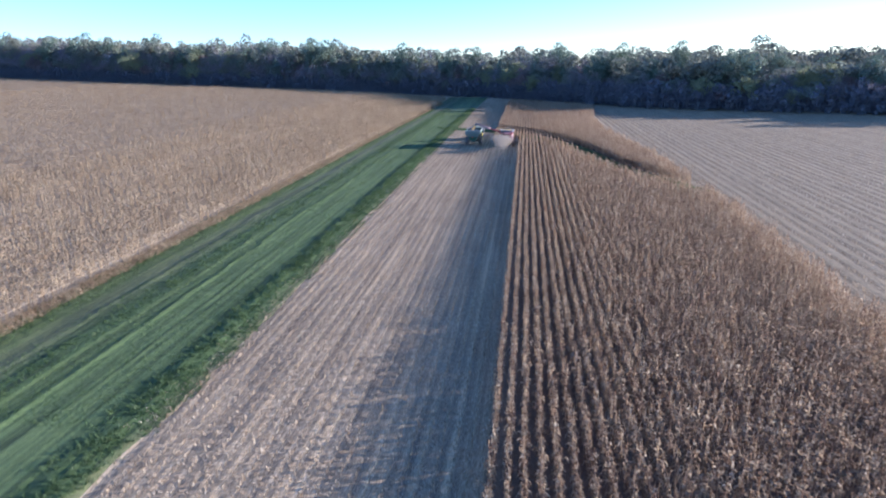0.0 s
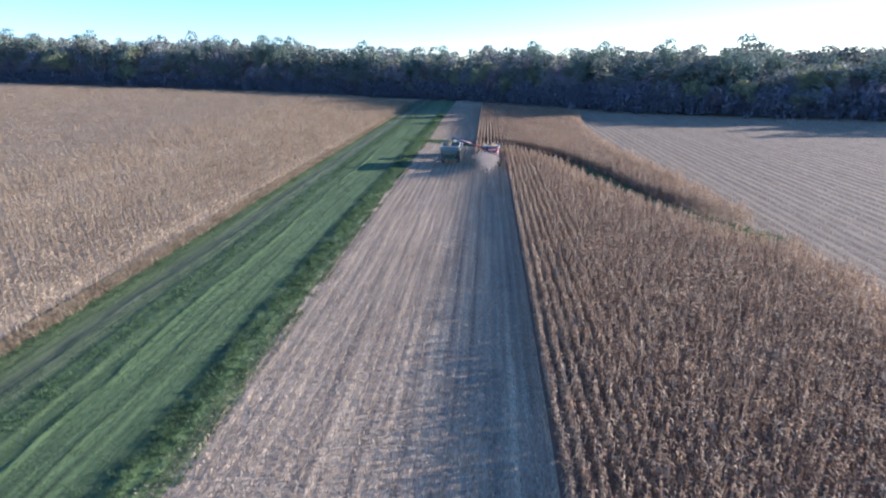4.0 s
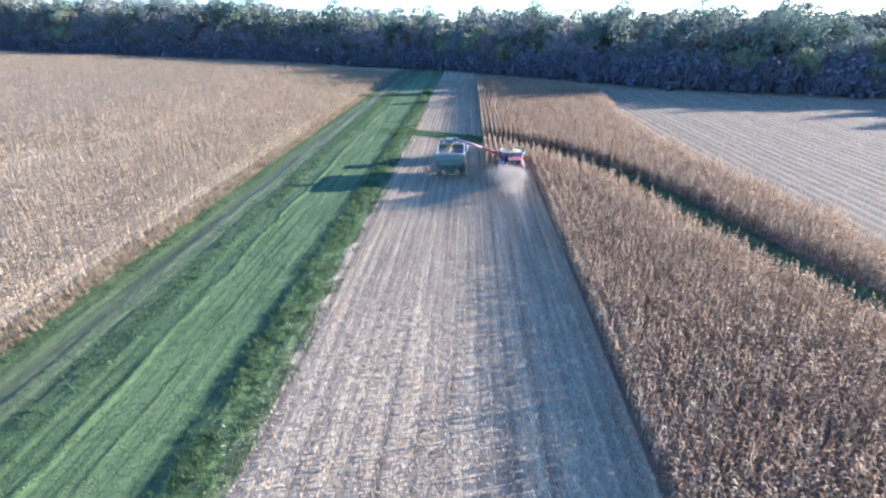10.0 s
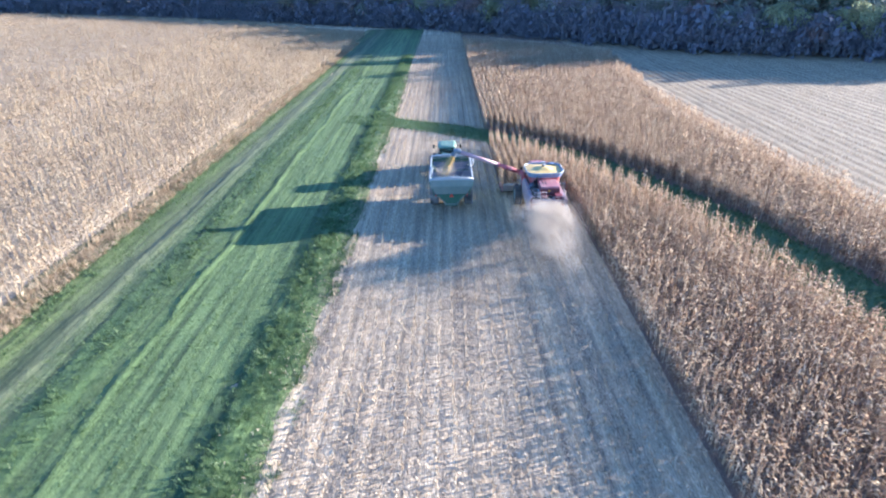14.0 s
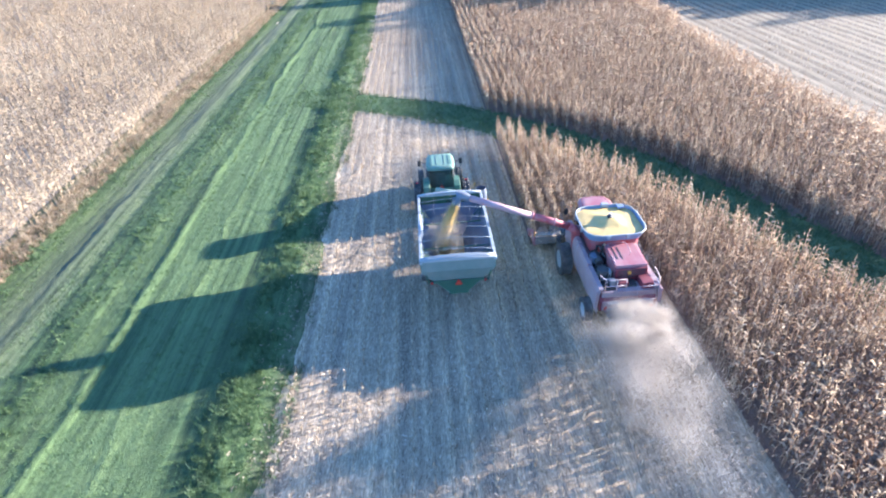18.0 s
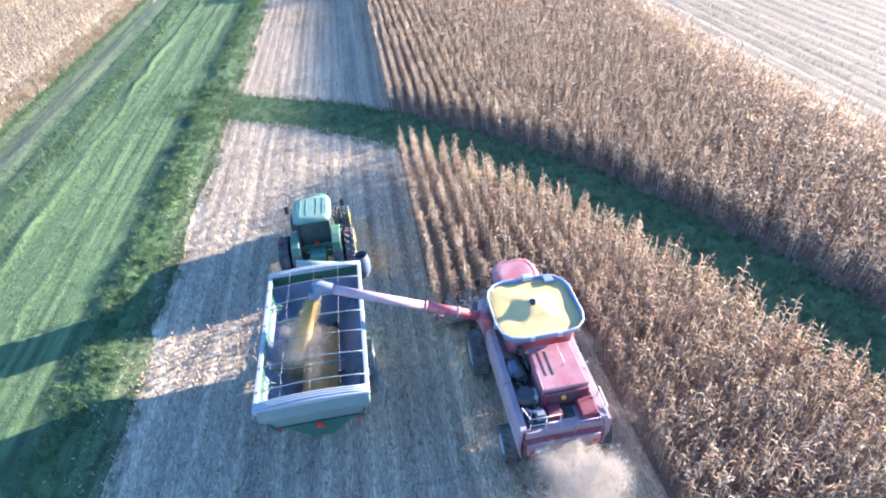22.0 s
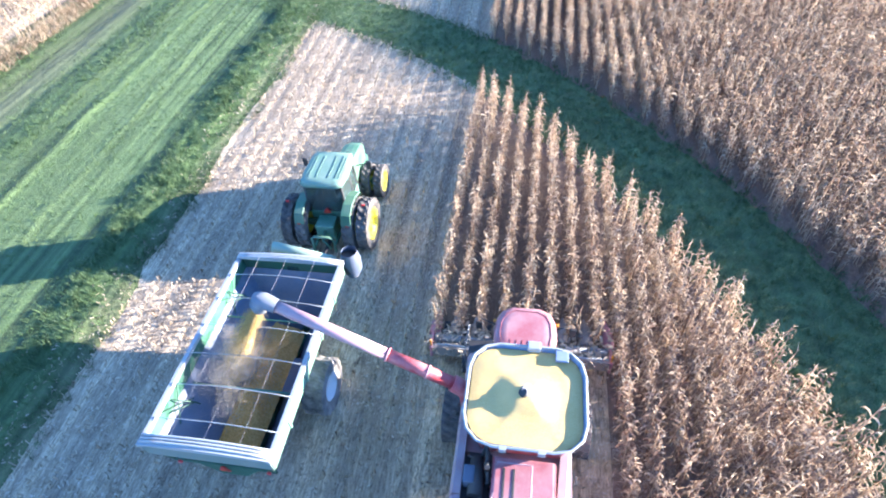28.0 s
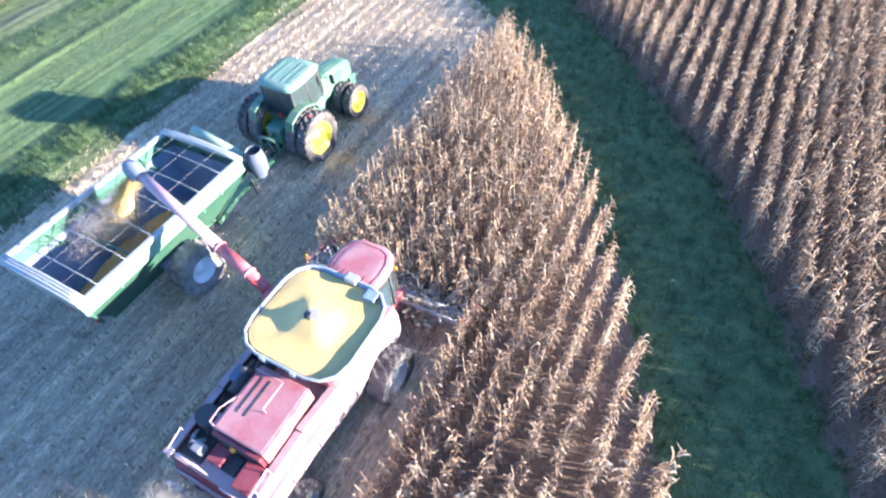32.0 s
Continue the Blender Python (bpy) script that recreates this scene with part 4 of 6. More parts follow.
bm = box(B(), (TX - 0.02, TY + HY - 0.16, RIM - 0.05), (TX + 0.34, TY + HY + 0.1, RIM + 0.14), 0.03)
part("tank_sensor_box", bm, M["white"], tank, "white box on the tank rim")
bm = box(B(), (TX + 0.75, TY + HY - 0.42, RIM - 0.02), (TX + 1.1, TY + HY - 0.1, RIM + 0.07), 0.02)
part("corner_gusset", bm, M["tank_sheet"], tank)
# heaped grain: a ring of slumped piles round the filling auger
rings = []
heap_r = random.Random(11)
for k, (f, z) in enumerate(((1.0, 3.35), (0.92, 3.365), (0.82, 3.375), (0.7, 3.38), (0.58, 3.385), (0.46, 3.42), (0.36, 3.49), (0.24, 3.57), (0.12, 3.62), (0.04, 3.63))):
    ring = []
    for p in rounded(TX, TY, HX - 0.1, HY - 0.1, 0, 0.74, 5):
        u, v = (p.x - TX) / HX, (p.y - TY) / HY
        lift = 0.06 * max(0.0, -u - 0.5 * v) * f - 0.03 * max(0.0, u * 0.9 + 0.35 * v) * f + (0.06 * max(0.0, math.sin(3 * math.atan2(v, u) + 0.6)) * (1 - abs(f - 0.62) / 0.4) if 0.25 < f < 1 else 0)
        ring.append(Vector((TX + (p.x - TX) * f, TY + (p.y - TY) * f - 0.08 * (1 - f), min(z + lift, RIM + 0.3) + heap_r.uniform(-0.008, 0.008) * (k < 8))))
    rings.append(ring)
heap = part("grain_mound", loft(B(), rings, caps=False, smooth=True), M["grain"], C, "heaped yellow corn grain")
bm = tube(B(), [(TX + 0.02, TY + 0.05, 3.3), (TX + 0.02, TY + 0.02, 3.64), (TX + 0.05, TY - 0.02, 3.74)], 0.16, 14)
fountain = part("filling_auger", bm, M["grey"], C, "grey filling auger tube")
bm = tube(B(), [(TX - 0.05, TY - 0.08, 3.6), (TX - 0.09, TY - 0.11, 3.755)], 0.11, 12)
part("auger_mouth", bm, M["black"], fountain)
# cab
bm = loft(B(), [[Vector((x, y, z)) for x, y in ((-0.8, 2.95), (-0.84, 3.8), (-0.62, 4.3), (0.62, 4.3), (0.84, 3.8), (0.8, 2.95))] for z in (1.55, 1.6, 2.95, 3.0)])
cab = part("cab", bm, M["glass"], C, "dark glazed cab")
for x, y in ((-0.82, 2.95), (-0.85, 3.8), (-0.63, 4.3), (0.63, 4.3), (0.85, 3.8), (0.82, 2.95)):
    part("pillar", tube(B(), [(x, y, 1.5), (x, y, 3.02)], 0.045, 6), M["black"], cab)
plan = [(-0.8, 2.9), (-0.9, 3.5), (-0.86, 4.0), (-0.7, 4.35), (-0.4, 4.5), (0.4, 4.5), (0.7, 4.35), (0.86, 4.0), (0.9, 3.5), (0.8, 2.9)]
bm = loft(B(), [[Vector((x * f, 3.6 + (y - 3.6) * f, z)) for x, y in plan] for f, z in ((0.97, 3.0), (1.02, 3.04), (1.0, 3.16), (0.9, 3.22), (0.6, 3.24))], smooth=True)
roof = part("cab_roof", bm, M["hood_red"], cab, "sun-faded red cab roof")
rim_line = [(x * 0.82, 3.6 + (y - 3.6) * 0.82, 3.232) for x, y in plan]
part("roof_seam", tube(B(), rim_line, 0.011, 6), M["maroon"], roof, "dark seam round the roof panel")
for x in (-0.42, -0.25, -0.08, 0.08, 0.25, 0.42):
    part("roof_notch", box(B(), (x - 0.012, 3.05, 3.225), (x + 0.012, 3.3, 3.25), 0.006), M["maroon"], roof)
for s in (-1, 1):
    part("work_lamp", box(B(), (s * 0.92 - 0.05, 4.0, 3.0), (s * 0.92 + 0.05, 4.1, 3.08), 0.02), M["amber"], cab, "amber side lamp")
    bm = tube(B(), [(s * 0.8, 4.1, 2.7), (s * 1.35, 4.25, 2.8), (s * 1.4, 4.25, 2.6)], 0.02, 6)
    box(bm, (s * 1.42 - 0.1, 4.2, 2.3), (s * 1.42 + 0.1, 4.26, 2.65), 0.015)
    part("mirror", bm, M["black"], cab)
bm = box(B(), (-1.75, 2.95, 1.45), (-0.85, 4.0, 1.52), 0.01)
deck = part("access_platform", bm, M["black"], C)
for z in (0.55, 0.85, 1.15):
    part("ladder_step", box(B(), (-1.95, 3.3, z), (-1.7, 3.75, z + 0.04), 0.01), M["black"], deck)
rails("handrail", deck, [[(-1.75, 3.0, 1.5), (-1.75, 3.0, 2.4), (-1.75, 3.95, 2.4), (-1.75, 3.95, 1.5)]])
cab.location.y -= 0.3
# engine hood, deck and rear
bm = box(B(), (-0.62, -2.15, 2.2), (0.95, -0.3, 2.98), 0.05, (0.95, 0.98))
hood = part("engine_hood", bm, M["hood_red"], C, "sun-faded red engine hood")
for s in (-1, 1):
    part("hood_edge", box(B(), (0.165 + s * 0.745 - 0.03, -2.1, 2.86), (0.165 + s * 0.745 + 0.03, -0.35, 2.965), 0.015), M["red"], hood, "red hood edge")
rails("grab_rail", hood, [[(-0.5, -0.55, 2.95), (-0.5, -0.55, 3.2), (0.35, -0.55, 3.2), (0.35, -1.3, 3.2), (0.35, -1.3, 2.95)], [(-0.55, -1.2, 2.95), (-0.62, -1.75, 3.2), (-0.62, -2.1, 3.15), (-0.55, -2.1, 2.9)]], 0.018, M["auger_pink"], "faded pink hand rail")
for x in (-0.32, -0.08):
    part("hood_slot", box(B(), (x - 0.03, -1.6, 2.972), (x + 0.03, -0.6, 2.994), 0.008), M["black"], hood, "narrow dark air slot")
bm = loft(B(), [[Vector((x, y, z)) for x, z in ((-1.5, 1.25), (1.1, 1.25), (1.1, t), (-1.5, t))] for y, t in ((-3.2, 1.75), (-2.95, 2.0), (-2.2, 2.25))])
rear = part("rear_hood", bm, M["maroon"], C, "rear hood in red darkened for shade")
part("rear_grille", box(B(), (-0.5, -2.75, 2.1), (0.3, -2.3, 2.29), 0.03), M["black"], rear)
part("rear_panel", box(B(), (-1.4, -3.26, 1.3), (1.0, -3.18, 1.8), 0.02), M["dusty_side"], rear, "dusty lilac rear panel")
for s in (-1, 1):
    part("tail_lamp", box(B(), (s * 1.05 - 0.28, -3.3, 1.4), (s * 1.05 - 0.12, -3.26, 1.55), 0.01), M["red_lens"], rear)
bm = loft(B(), [[Vector((x, y, z)) for x, y in ((-1.0, -3.32), (1.0, -3.32), (1.0, -2.7), (-1.0, -2.7))] for z in (0.75, 1.25)])
part("straw_chopper", bm, M["black"], C, "black straw chopper under the rear")
bm = box(B(), (-1.38, -2.9, 2.15), (-0.66, 0.0, 2.28), 0.03)
bay = part("service_bay", bm, M["black"], C, "dark open service bay")
part("air_cleaner", tube(B(), [(-1.0, -1.2, 2.5), (-1.0, -0.25, 2.5)], 0.2, 12), M["black"], bay)
part("rotary_screen", tube(B(), [(-1.1, -1.95, 2.25), (-1.1, -1.95, 2.75)], 0.28, 14), M["black"], bay, "dark cooling screen")
part("hose", tube(B(), [(-0.9, -0.2, 2.5), (-0.8, 0.05, 2.7), (-0.75, -0.3, 2.85), (-0.7, -0.9, 2.6)], 0.06, 8), M["black"], bay)
part("hose", tube(B(), [(-1.2, -2.3, 2.4), (-1.0, -2.6, 2.6), (-0.8, -2.4, 2.5)], 0.05, 8), M["grey"], bay)
part("battery_box", box(B(), (-0.98, -2.1, 2.3), (-0.72, -1.75, 2.68), 0.03), M["white"], bay, "pale grey battery box")
part("valve_block", box(B(), (-0.95, -2.75, 2.28), (-0.7, -2.5, 2.6), 0.02), M["grey"], bay)
for k in range(7):
    cx, cy = -1.2 + 0.26 * (k % 3), -2.7 + 0.36 * k
    part("hose", tube(B(), [(cx, cy, 2.28), (cx + 0.1, cy + 0.12, 2.55 + 0.05 * (k % 2)), (cx + 0.02, cy + 0.3, 2.5), (cx - 0.08, cy + 0.42, 2.28)], 0.028, 6), M["black"] if k % 2 else M["grey"], bay)
part("fluid_tank", box(B(), (-1.34, -0.95, 2.28), (-1.05, -0.5, 2.72), 0.05), M["spout"], bay)
part("radiator_cover", box(B(), (-0.6, -2.26, 2.3), (0.9, -2.16, 2.86), 0.02), M["maroon"], hood, "radiator cover in red darkened for shade")
part("rear_locker", box(B(), (0.45, -2.95, 2.0), (1.0, -2.28, 2.5), 0.04), M["maroon"], rear, "rear locker in red darkened for shade")
part("rear_locker", box(B(), (-0.55, -2.75, 2.0), (-0.1, -2.28, 2.42), 0.04), M["maroon"], rear, "rear locker in red darkened for shade")
for k in range(5):
    part("cover_slat", box(B(), (-0.5, -2.275, 2.38 + 0.09 * k), (0.8, -2.25, 2.42 + 0.09 * k), 0.006), M["black"], hood)
part("exhaust_pipe", tube(B(), [(-0.75, -0.6, 2.3), (-0.75, -0.6, 3.15), (-0.72, -0.75, 3.28)], 0.07, 10), M["black"], C)
bm = tube(B(), [(0.05, -2.28, 2.35), (0.05, -2.28, 2.6)], 0.03, 8)
stem = part("beacon_stem", bm, M["black"], C)
part("beacon", tube(B(), [(0.05, -2.28, 2.6), (0.05, -2.28, 2.66), (0.05, -2.28, 2.76)], [0.09, 0.09, 0.05], 10), M["amber"], stem, "amber beacon")
rails("deck_rail", C, [[(1.15, -2.3, 2.2), (1.2, -2.3, 2.9), (1.2, -3.0, 2.8), (1.15, -3.15, 2.0)], [(1.2, -2.8, 2.2), (1.2, -2.8, 2.85)], [(1.2, -2.3, 2.55), (1.2, -3.0, 2.45)]], 0.018, M["rail"], "pale pinkish deck rail")
rails("deck_rail", C, [[(-0.3, -3.0, 2.1), (-0.3, -3.0, 2.85), (-1.2, -3.0, 2.85), (-1.3, -3.0, 2.1)], [(-1.35, -2.5, 2.2), (-1.38, -2.5, 2.8), (-1.25, -3.0, 2.85)], [(0.2, -3.1, 1.9), (0.25, -3.1, 2.45), (1.0, -3.1, 2.45), (1.1, -3.1, 1.9)], [(-1.25, -3.0, 2.5), (-0.3, -3.0, 2.5)], [(-0.75, -3.0, 2.1), (-0.75, -3.0, 2.85)]], 0.018, M["rail"], "pale pinkish hand rail by the ladder")
for z in (0.9, 1.25, 1.6, 1.95):
    part("ladder_step", box(B(), (-1.25, -3.6, z), (-0.8, -3.47, z + 0.035), 0.01), M["grey"], C)
# feeder house and corn head
bm = loft(B(), [[Vector((x, y, z + h)) for x, h in ((-0.65, -0.35), (0.65, -0.35), (0.65, 0.35), (-0.65, 0.35))] for y, z in ((2.9, 1.3), (4.35, 0.75))])
part("feeder_house", bm, M["red"], C)
HEAD0, HEAD1 = -3.1, 2.82
bm = box(B(), (HEAD0, 4.0, 0.35), (HEAD1, 4.1, 0.8), 0.02)
box(bm, (HEAD0, 3.98, 0.78), (HEAD1, 4.12, 0.88), 0.02)
head = part("header_frame", bm, M["head_grey"], C, "dusty grey corn head frame")
part("header_floor", box(B(), (HEAD0, 4.12, 0.35), (HEAD1, 4.75, 0.45), 0.02), M["head_grey"], head)
bm = tube(B(), [(HEAD0 + 0.1, 4.42, 0.75), (HEAD1 - 0.1, 4.42, 0.75)], 0.16, 12)
for i in range(46):
    a, xx = i * 0.9, HEAD0 + 0.15 + i * (HEAD1 - HEAD0 - 0.3) / 46
    box(bm, (-0.01, -0.06, 0.14), (0.01, 0.06, 0.3), 0, None, Matrix.Translation((xx, 4.42, 0.75)) @ Matrix.Rotation(a, 4, "X"))
part("cross_auger", bm, M["grey"], head)
for i in range(9):
    x = HEAD0 + (HEAD1 - HEAD0) * i / 8
    w = 0.24 if 0 < i < 8 else 0.2
    bm = loft(B(), [[Vector((x + a * w * f, y, z + b * 0.26 * f)) for a, b in ((-1, 0), (-0.8, 0.7), (0, 1), (0.8, 0.7), (1, 0), (0, -0.3))] for y, z, f in ((4.7, 0.55, 1.0), (5.1, 0.5, 1.0), (5.6, 0.33, 0.75), (6.05, 0.16, 0.3), (6.2, 0.12, 0.06))], smooth=True)
    part("snout", bm, M["red_faded"] if i in (0, 8) else M["head_grey"], head, "tapered row divider")
for i in range(8):
    x = HEAD0 + (HEAD1 - HEAD0) * (i + 0.5) / 8
    part("row_unit", box(B(), (x - 0.09, 4.6, 0.36), (x + 0.09, 5.35, 0.5), 0.02), M["black"], head)
for s, x in ((-1, HEAD0), (1, HEAD1)):
    part("end_shield", box(B(), (x - 0.05, 3.95, 0.3), (x + 0.05, 4.9, 0.9), 0.03), M["red_faded"], head, "faded red end shield")
    part("marker_lamp", tube(B(), [(x, 4.05, 0.85), (x, 4.05, 1.1), (x, 4.1, 1.15)], 0.04, 8), M["amber"], head, "amber marker lamp")
for hose in ([(-1.4, 3.9, 0.9), (-1.0, 3.8, 1.2), (-0.7, 3.6, 1.4)], [(HEAD0 + 0.2, 4.05, 0.98), (-1.8, 4.0, 1.0), (-0.9, 3.95, 1.0)], [(0.8, 3.95, 1.0), (1.7, 4.0, 1.02), (HEAD1 - 0.1, 4.05, 0.98)]):
    rails("header_hose", head, [hose], 0.035, M["white"])
lit_r = np.random.default_rng(9)
n_lit = 420
hx, hy = lit_r.uniform(HEAD0, HEAD1, n_lit) - 4.3, lit_r.normal(171.35, 0.35, n_lit)
trash = placed(hx, hy, 1.5, 0.4, 0.4)
trash[:, 2] = lit_r.uniform(0.5, 0.95, n_lit)
scatter("header_trash", litter, trash, M["litter"], "broken stalks and husks lying on the corn head", "residue")
# unloading auger
A0, A1 = Vector((-1.72, 1.5, 2.98)), Vector((-7.25, 2.52, 4.72))
AW = (A1 - A0).normalized()
bm = tube(B(), [(-1.45, 1.48, 1.6), (-1.5, 1.48, 2.6), (-1.62, 1.49, 2.88), A0 + AW * 0.2], 0.24, 14)
auger = part("unloading_auger", bm, M["red"], C, "red unloading auger swung out over the cart")
part("auger_tube", tube(B(), [A0 + AW * 0.1, A0 + AW * 2.15], 0.18, 14), M["red"], auger, "deep red lower auger tube")
# outer tube: dust, with sun and sky light put into a paler pink
part("auger_tube", tube(B(), [A0 + AW * 2.15, A1 - AW * 0.2], 0.17, 14), M["auger_pink"], auger, "dusty red outer auger tube, paled as sunlit")
for d in (0.95, 2.15):
    p = A0 + AW * d
    part("auger_flange", tube(B(), [p - AW * 0.03, p + AW * 0.03], 0.21, 14), M["red_faded"], auger)
bm = tube(B(), [A1 - AW * 0.35, A1 + AW * 0.02, A1 + AW * 0.22 - Vector((0, 0, 0.08)), A1 + AW * 0.34 - Vector((0, 0, 0.3)), A1 + AW * 0.38 - Vector((0, 0, 0.62))], [0.205, 0.24, 0.26, 0.24, 0.2], 14, False)
part("spout", bm, M["spout_pale"], auger, "pale blue-grey rubber spout")

# ---- grain pouring from the spout ----
SP = Vector((-4.3, 167.0, 0)) + A1 + AW * 0.38 - Vector((0, 0, 0.6))
r = random.Random(3)
def fall(t):
    return SP + Vector((-0.32 * t - 0.05 * t * t, -0.45 * t, -0.2 * t - 0.42 * t * t))


bm = B()
bands = [(0.0, 0.14), (0.35, 0.15), (0.7, 0.17), (1.05, 0.2), (1.4, 0.24), (1.75, 0.3), (1.95, 0.34)]
loft(bm, [[fall(t) + Vector((math.cos(a) * w * (1 + 0.16 * math.sin(5 * a + t * 3)) - 0.25 * w, math.sin(a) * w * 1.35 * (1 + 0.12 * math.sin(3 * a - t * 4)), 0.05 * math.sin(4 * a))) for a in (k * math.pi / 10 for k in range(20))] for t, w in bands], smooth=True)
stream = tagged(part("falling_grain", bm, M["falling"], None), "stream of golden corn pouring from the spout", "grain")
kernel = (np.array(((0.013, 0, 0), (-0.0065, 0.011, 0), (-0.0065, -0.011, 0), (0, 0, 0.016))), np.array(((0, 1, 3), (1, 2, 3))))
kn = 36000
kt = rng.uniform(0.05, 2.1, kn)
kx, ky = SP.x - 0.32 * kt - 0.05 * kt ** 2 + rng.normal(-0.1 * kt, 0.08 + 0.11 * kt), SP.y - 0.45 * kt + rng.normal(-0.2 * kt, 0.1 + 0.15 * kt)
kz = SP.z - 0.2 * kt - 0.42 * kt ** 2 + rng.normal(0, 0.08, kn)
scatter("loose_kernels", [kernel], np.stack([kx, ky, kz, rng.uniform(0, 6.28, kn), rng.uniform(0.45, 0.95, kn), rng.uniform(0.45, 0.95, kn), np.zeros(kn), np.zeros(kn)], -1), M["falling"], "loose golden kernels fanning out beside the stream", "grain")

# ---- grain cart ----
CART = (-12.14, 168.92, 0)
cart = thing("grain_cart", CART, "green grain cart with white rim and grey bows, part filled", "grain cart")
K = cart
X, Y0, Y1, TOP = 1.76, -3.25, 3.3, 3.45


def slab(bm, quad, thick):
    """A flat plate with thickness from four corners."""
    q = [Vector(p) for p in quad]
    n = (q[1] - q[0]).cross(q[3] - q[0]).normalized() * thick
    return loft(bm, [q, [p + n for p in q]])


for s, name in ((-1, "side_wall"), (1, "side_wall")):
    o = slab(B(), [(s * X, Y0, 2.9), (s * X, Y1, 2.9), (s * X, Y1, TOP), (s * X, Y0, TOP)], 0.03 * s)
    # the sunlit right wall and its ribs take paler mint, the left stays green
    wall = part(name, o, M["cart_green"] if s < 0 else M["mint"], K, "" if s < 0 else "side wall in paler mint for its sunlit face")
    part("hopper_side", slab(B(), [(s * X, Y0, 2.91), (s * 0.45, Y0 + 0.75, 0.95), (s * 0.45, Y1 - 1.1, 0.95), (s * X, Y1, 2.91)], -0.03 * s), M["cart_green"], wall)
    # inner faces added to carry sun and shade as colours
    part("hopper_inner_face", slab(B(), [(s * (X - 0.05), Y0 + 0.06, 2.91), (s * 0.4, Y0 + 0.78, 0.98), (s * 0.4, Y1 - 1.13, 0.98), (s * (X - 0.05), Y1 - 0.06, 2.91)], 0.01 * s), M["hopper_dark"], wall, "worn hopper side in shade-darkened blue")
    part("wall_inner_face", slab(B(), [(s * (X - 0.035), Y0 + 0.05, 2.94), (s * (X - 0.035), Y1 - 0.05, 2.94), (s * (X - 0.035), Y1 - 0.05, TOP - 0.06), (s * (X - 0.035), Y0 + 0.05, TOP - 0.06)], -0.01 * s), M["cart_inside"] if s < 0 else M["hopper_dark"], wall, "worn inner wall in green paled as sunlit" if s < 0 else "inner wall in shade-darkened blue")
    part("top_rail", box(B(), (s * X - 0.06, Y0 - 0.06, TOP - 0.1), (s * X + 0.08, Y1 + 0.06, TOP + 0.04), 0.02), M["white"], K, "white top rail")
    for y in (-2.1, -0.7, 0.7, 2.1):
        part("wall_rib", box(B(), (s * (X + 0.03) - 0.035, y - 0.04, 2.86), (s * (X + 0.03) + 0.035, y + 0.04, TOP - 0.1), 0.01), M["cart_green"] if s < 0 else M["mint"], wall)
    for y in (-1.9, 1.9):
        bm = tube(B(), [(s * (X - 0.1), y, TOP - 0.2), (s * (X - 0.45), y + 0.25, 2.7), (s * (X - 0.5), y + 0.3, 2.5)], 0.02, 6)
        tube(bm, [(s * (X - 0.1), y - 0.3, TOP - 0.4), (s * (X - 0.45), y + 0.25, 2.7)], 0.015, 6)
        part("inner_brace", bm, M["cart_green"], wall)
        for k in (-1, 1):
            part("inner_brace", tube(B(), [(s * (X - 0.06), y - 0.45 * k, 3.35), (s * (X - 0.3), y + 0.4 * k, 2.62)], 0.016, 6), M["cart_green"], wall, "thin dark green diagonal brace")
for y, s, lo in ((Y0, -1, 0.75), (Y1, 1, -1.1)):
    end = part("end_wall", slab(B(), [(-X, y, 2.9), (X, y, 2.9), (X, y, TOP), (-X, y, TOP)], -0.03 * s), M["cart_green"] if s > 0 else M["rear_panel"], K, "" if s > 0 else "dusty grey-green upper rear panel")
    part("hopper_end", slab(B(), [(-X, y, 2.91), (-0.45, y + lo, 0.95), (0.45, y + lo, 0.95), (X, y, 2.91)], -0.03 * s), M["cart_green"] if s > 0 else M["rear_panel"], end)
    part("hopper_inner_face", slab(B(), [(-X + 0.06, y - 0.05 * s, 2.91), (-0.42, y + lo - 0.05 * s, 0.98), (0.42, y + lo - 0.05 * s, 0.98), (X - 0.06, y - 0.05 * s, 2.91)], 0.01 * s), M["hopper_dark"], end, "worn hopper end in shade-darkened blue")
    part("wall_inner_face", slab(B(), [(-X + 0.05, y - 0.04 * s, 2.92), (X - 0.05, y - 0.04 * s, 2.92), (X - 0.05, y - 0.04 * s, TOP - 0.05), (-X + 0.05, y - 0.04 * s, TOP - 0.05)], 0.005 * s), M["cart_green"] if s > 0 else M["hopper_dark"], end)
    # arched cap
    inner = 0.26 if s < 0 else 0.18
    for k0 in range(3):
        y_at = y - s * (inner * k0 / 3 + 0.04)
        pts = [(-X + 2 * X * k / 8, y_at, TOP + 0.08 + 0.12 * math.sin(math.pi * k / 8)) for k in range(9)]
        part("cap_rib", tube(B(), pts, 0.035, 6), M["white"], end, "rounded white cap rib")
    ring = []
    for yy in sorted((y + s * 0.06, y - s * inner)):
        ring.append([Vector((x, yy, z)) for x, z in [(-X - 0.05, TOP + 0.01)] + [(-X - 0.05 + (2 * X + 0.1) * k / 8, TOP + 0.06 + 0.12 * math.sin(math.pi * k / 8)) for k in range(9)] + [(X + 0.05, TOP + 0.01)]])
    part("end_cap", loft(B(), ring), M["white"], K, "white arched end cap")
part("hopper_floor", box(B(), (-0.5, Y0 + 0.7, 0.88), (0.5, Y1 - 1.05, 0.98), 0.02), M["cart_green"], K)
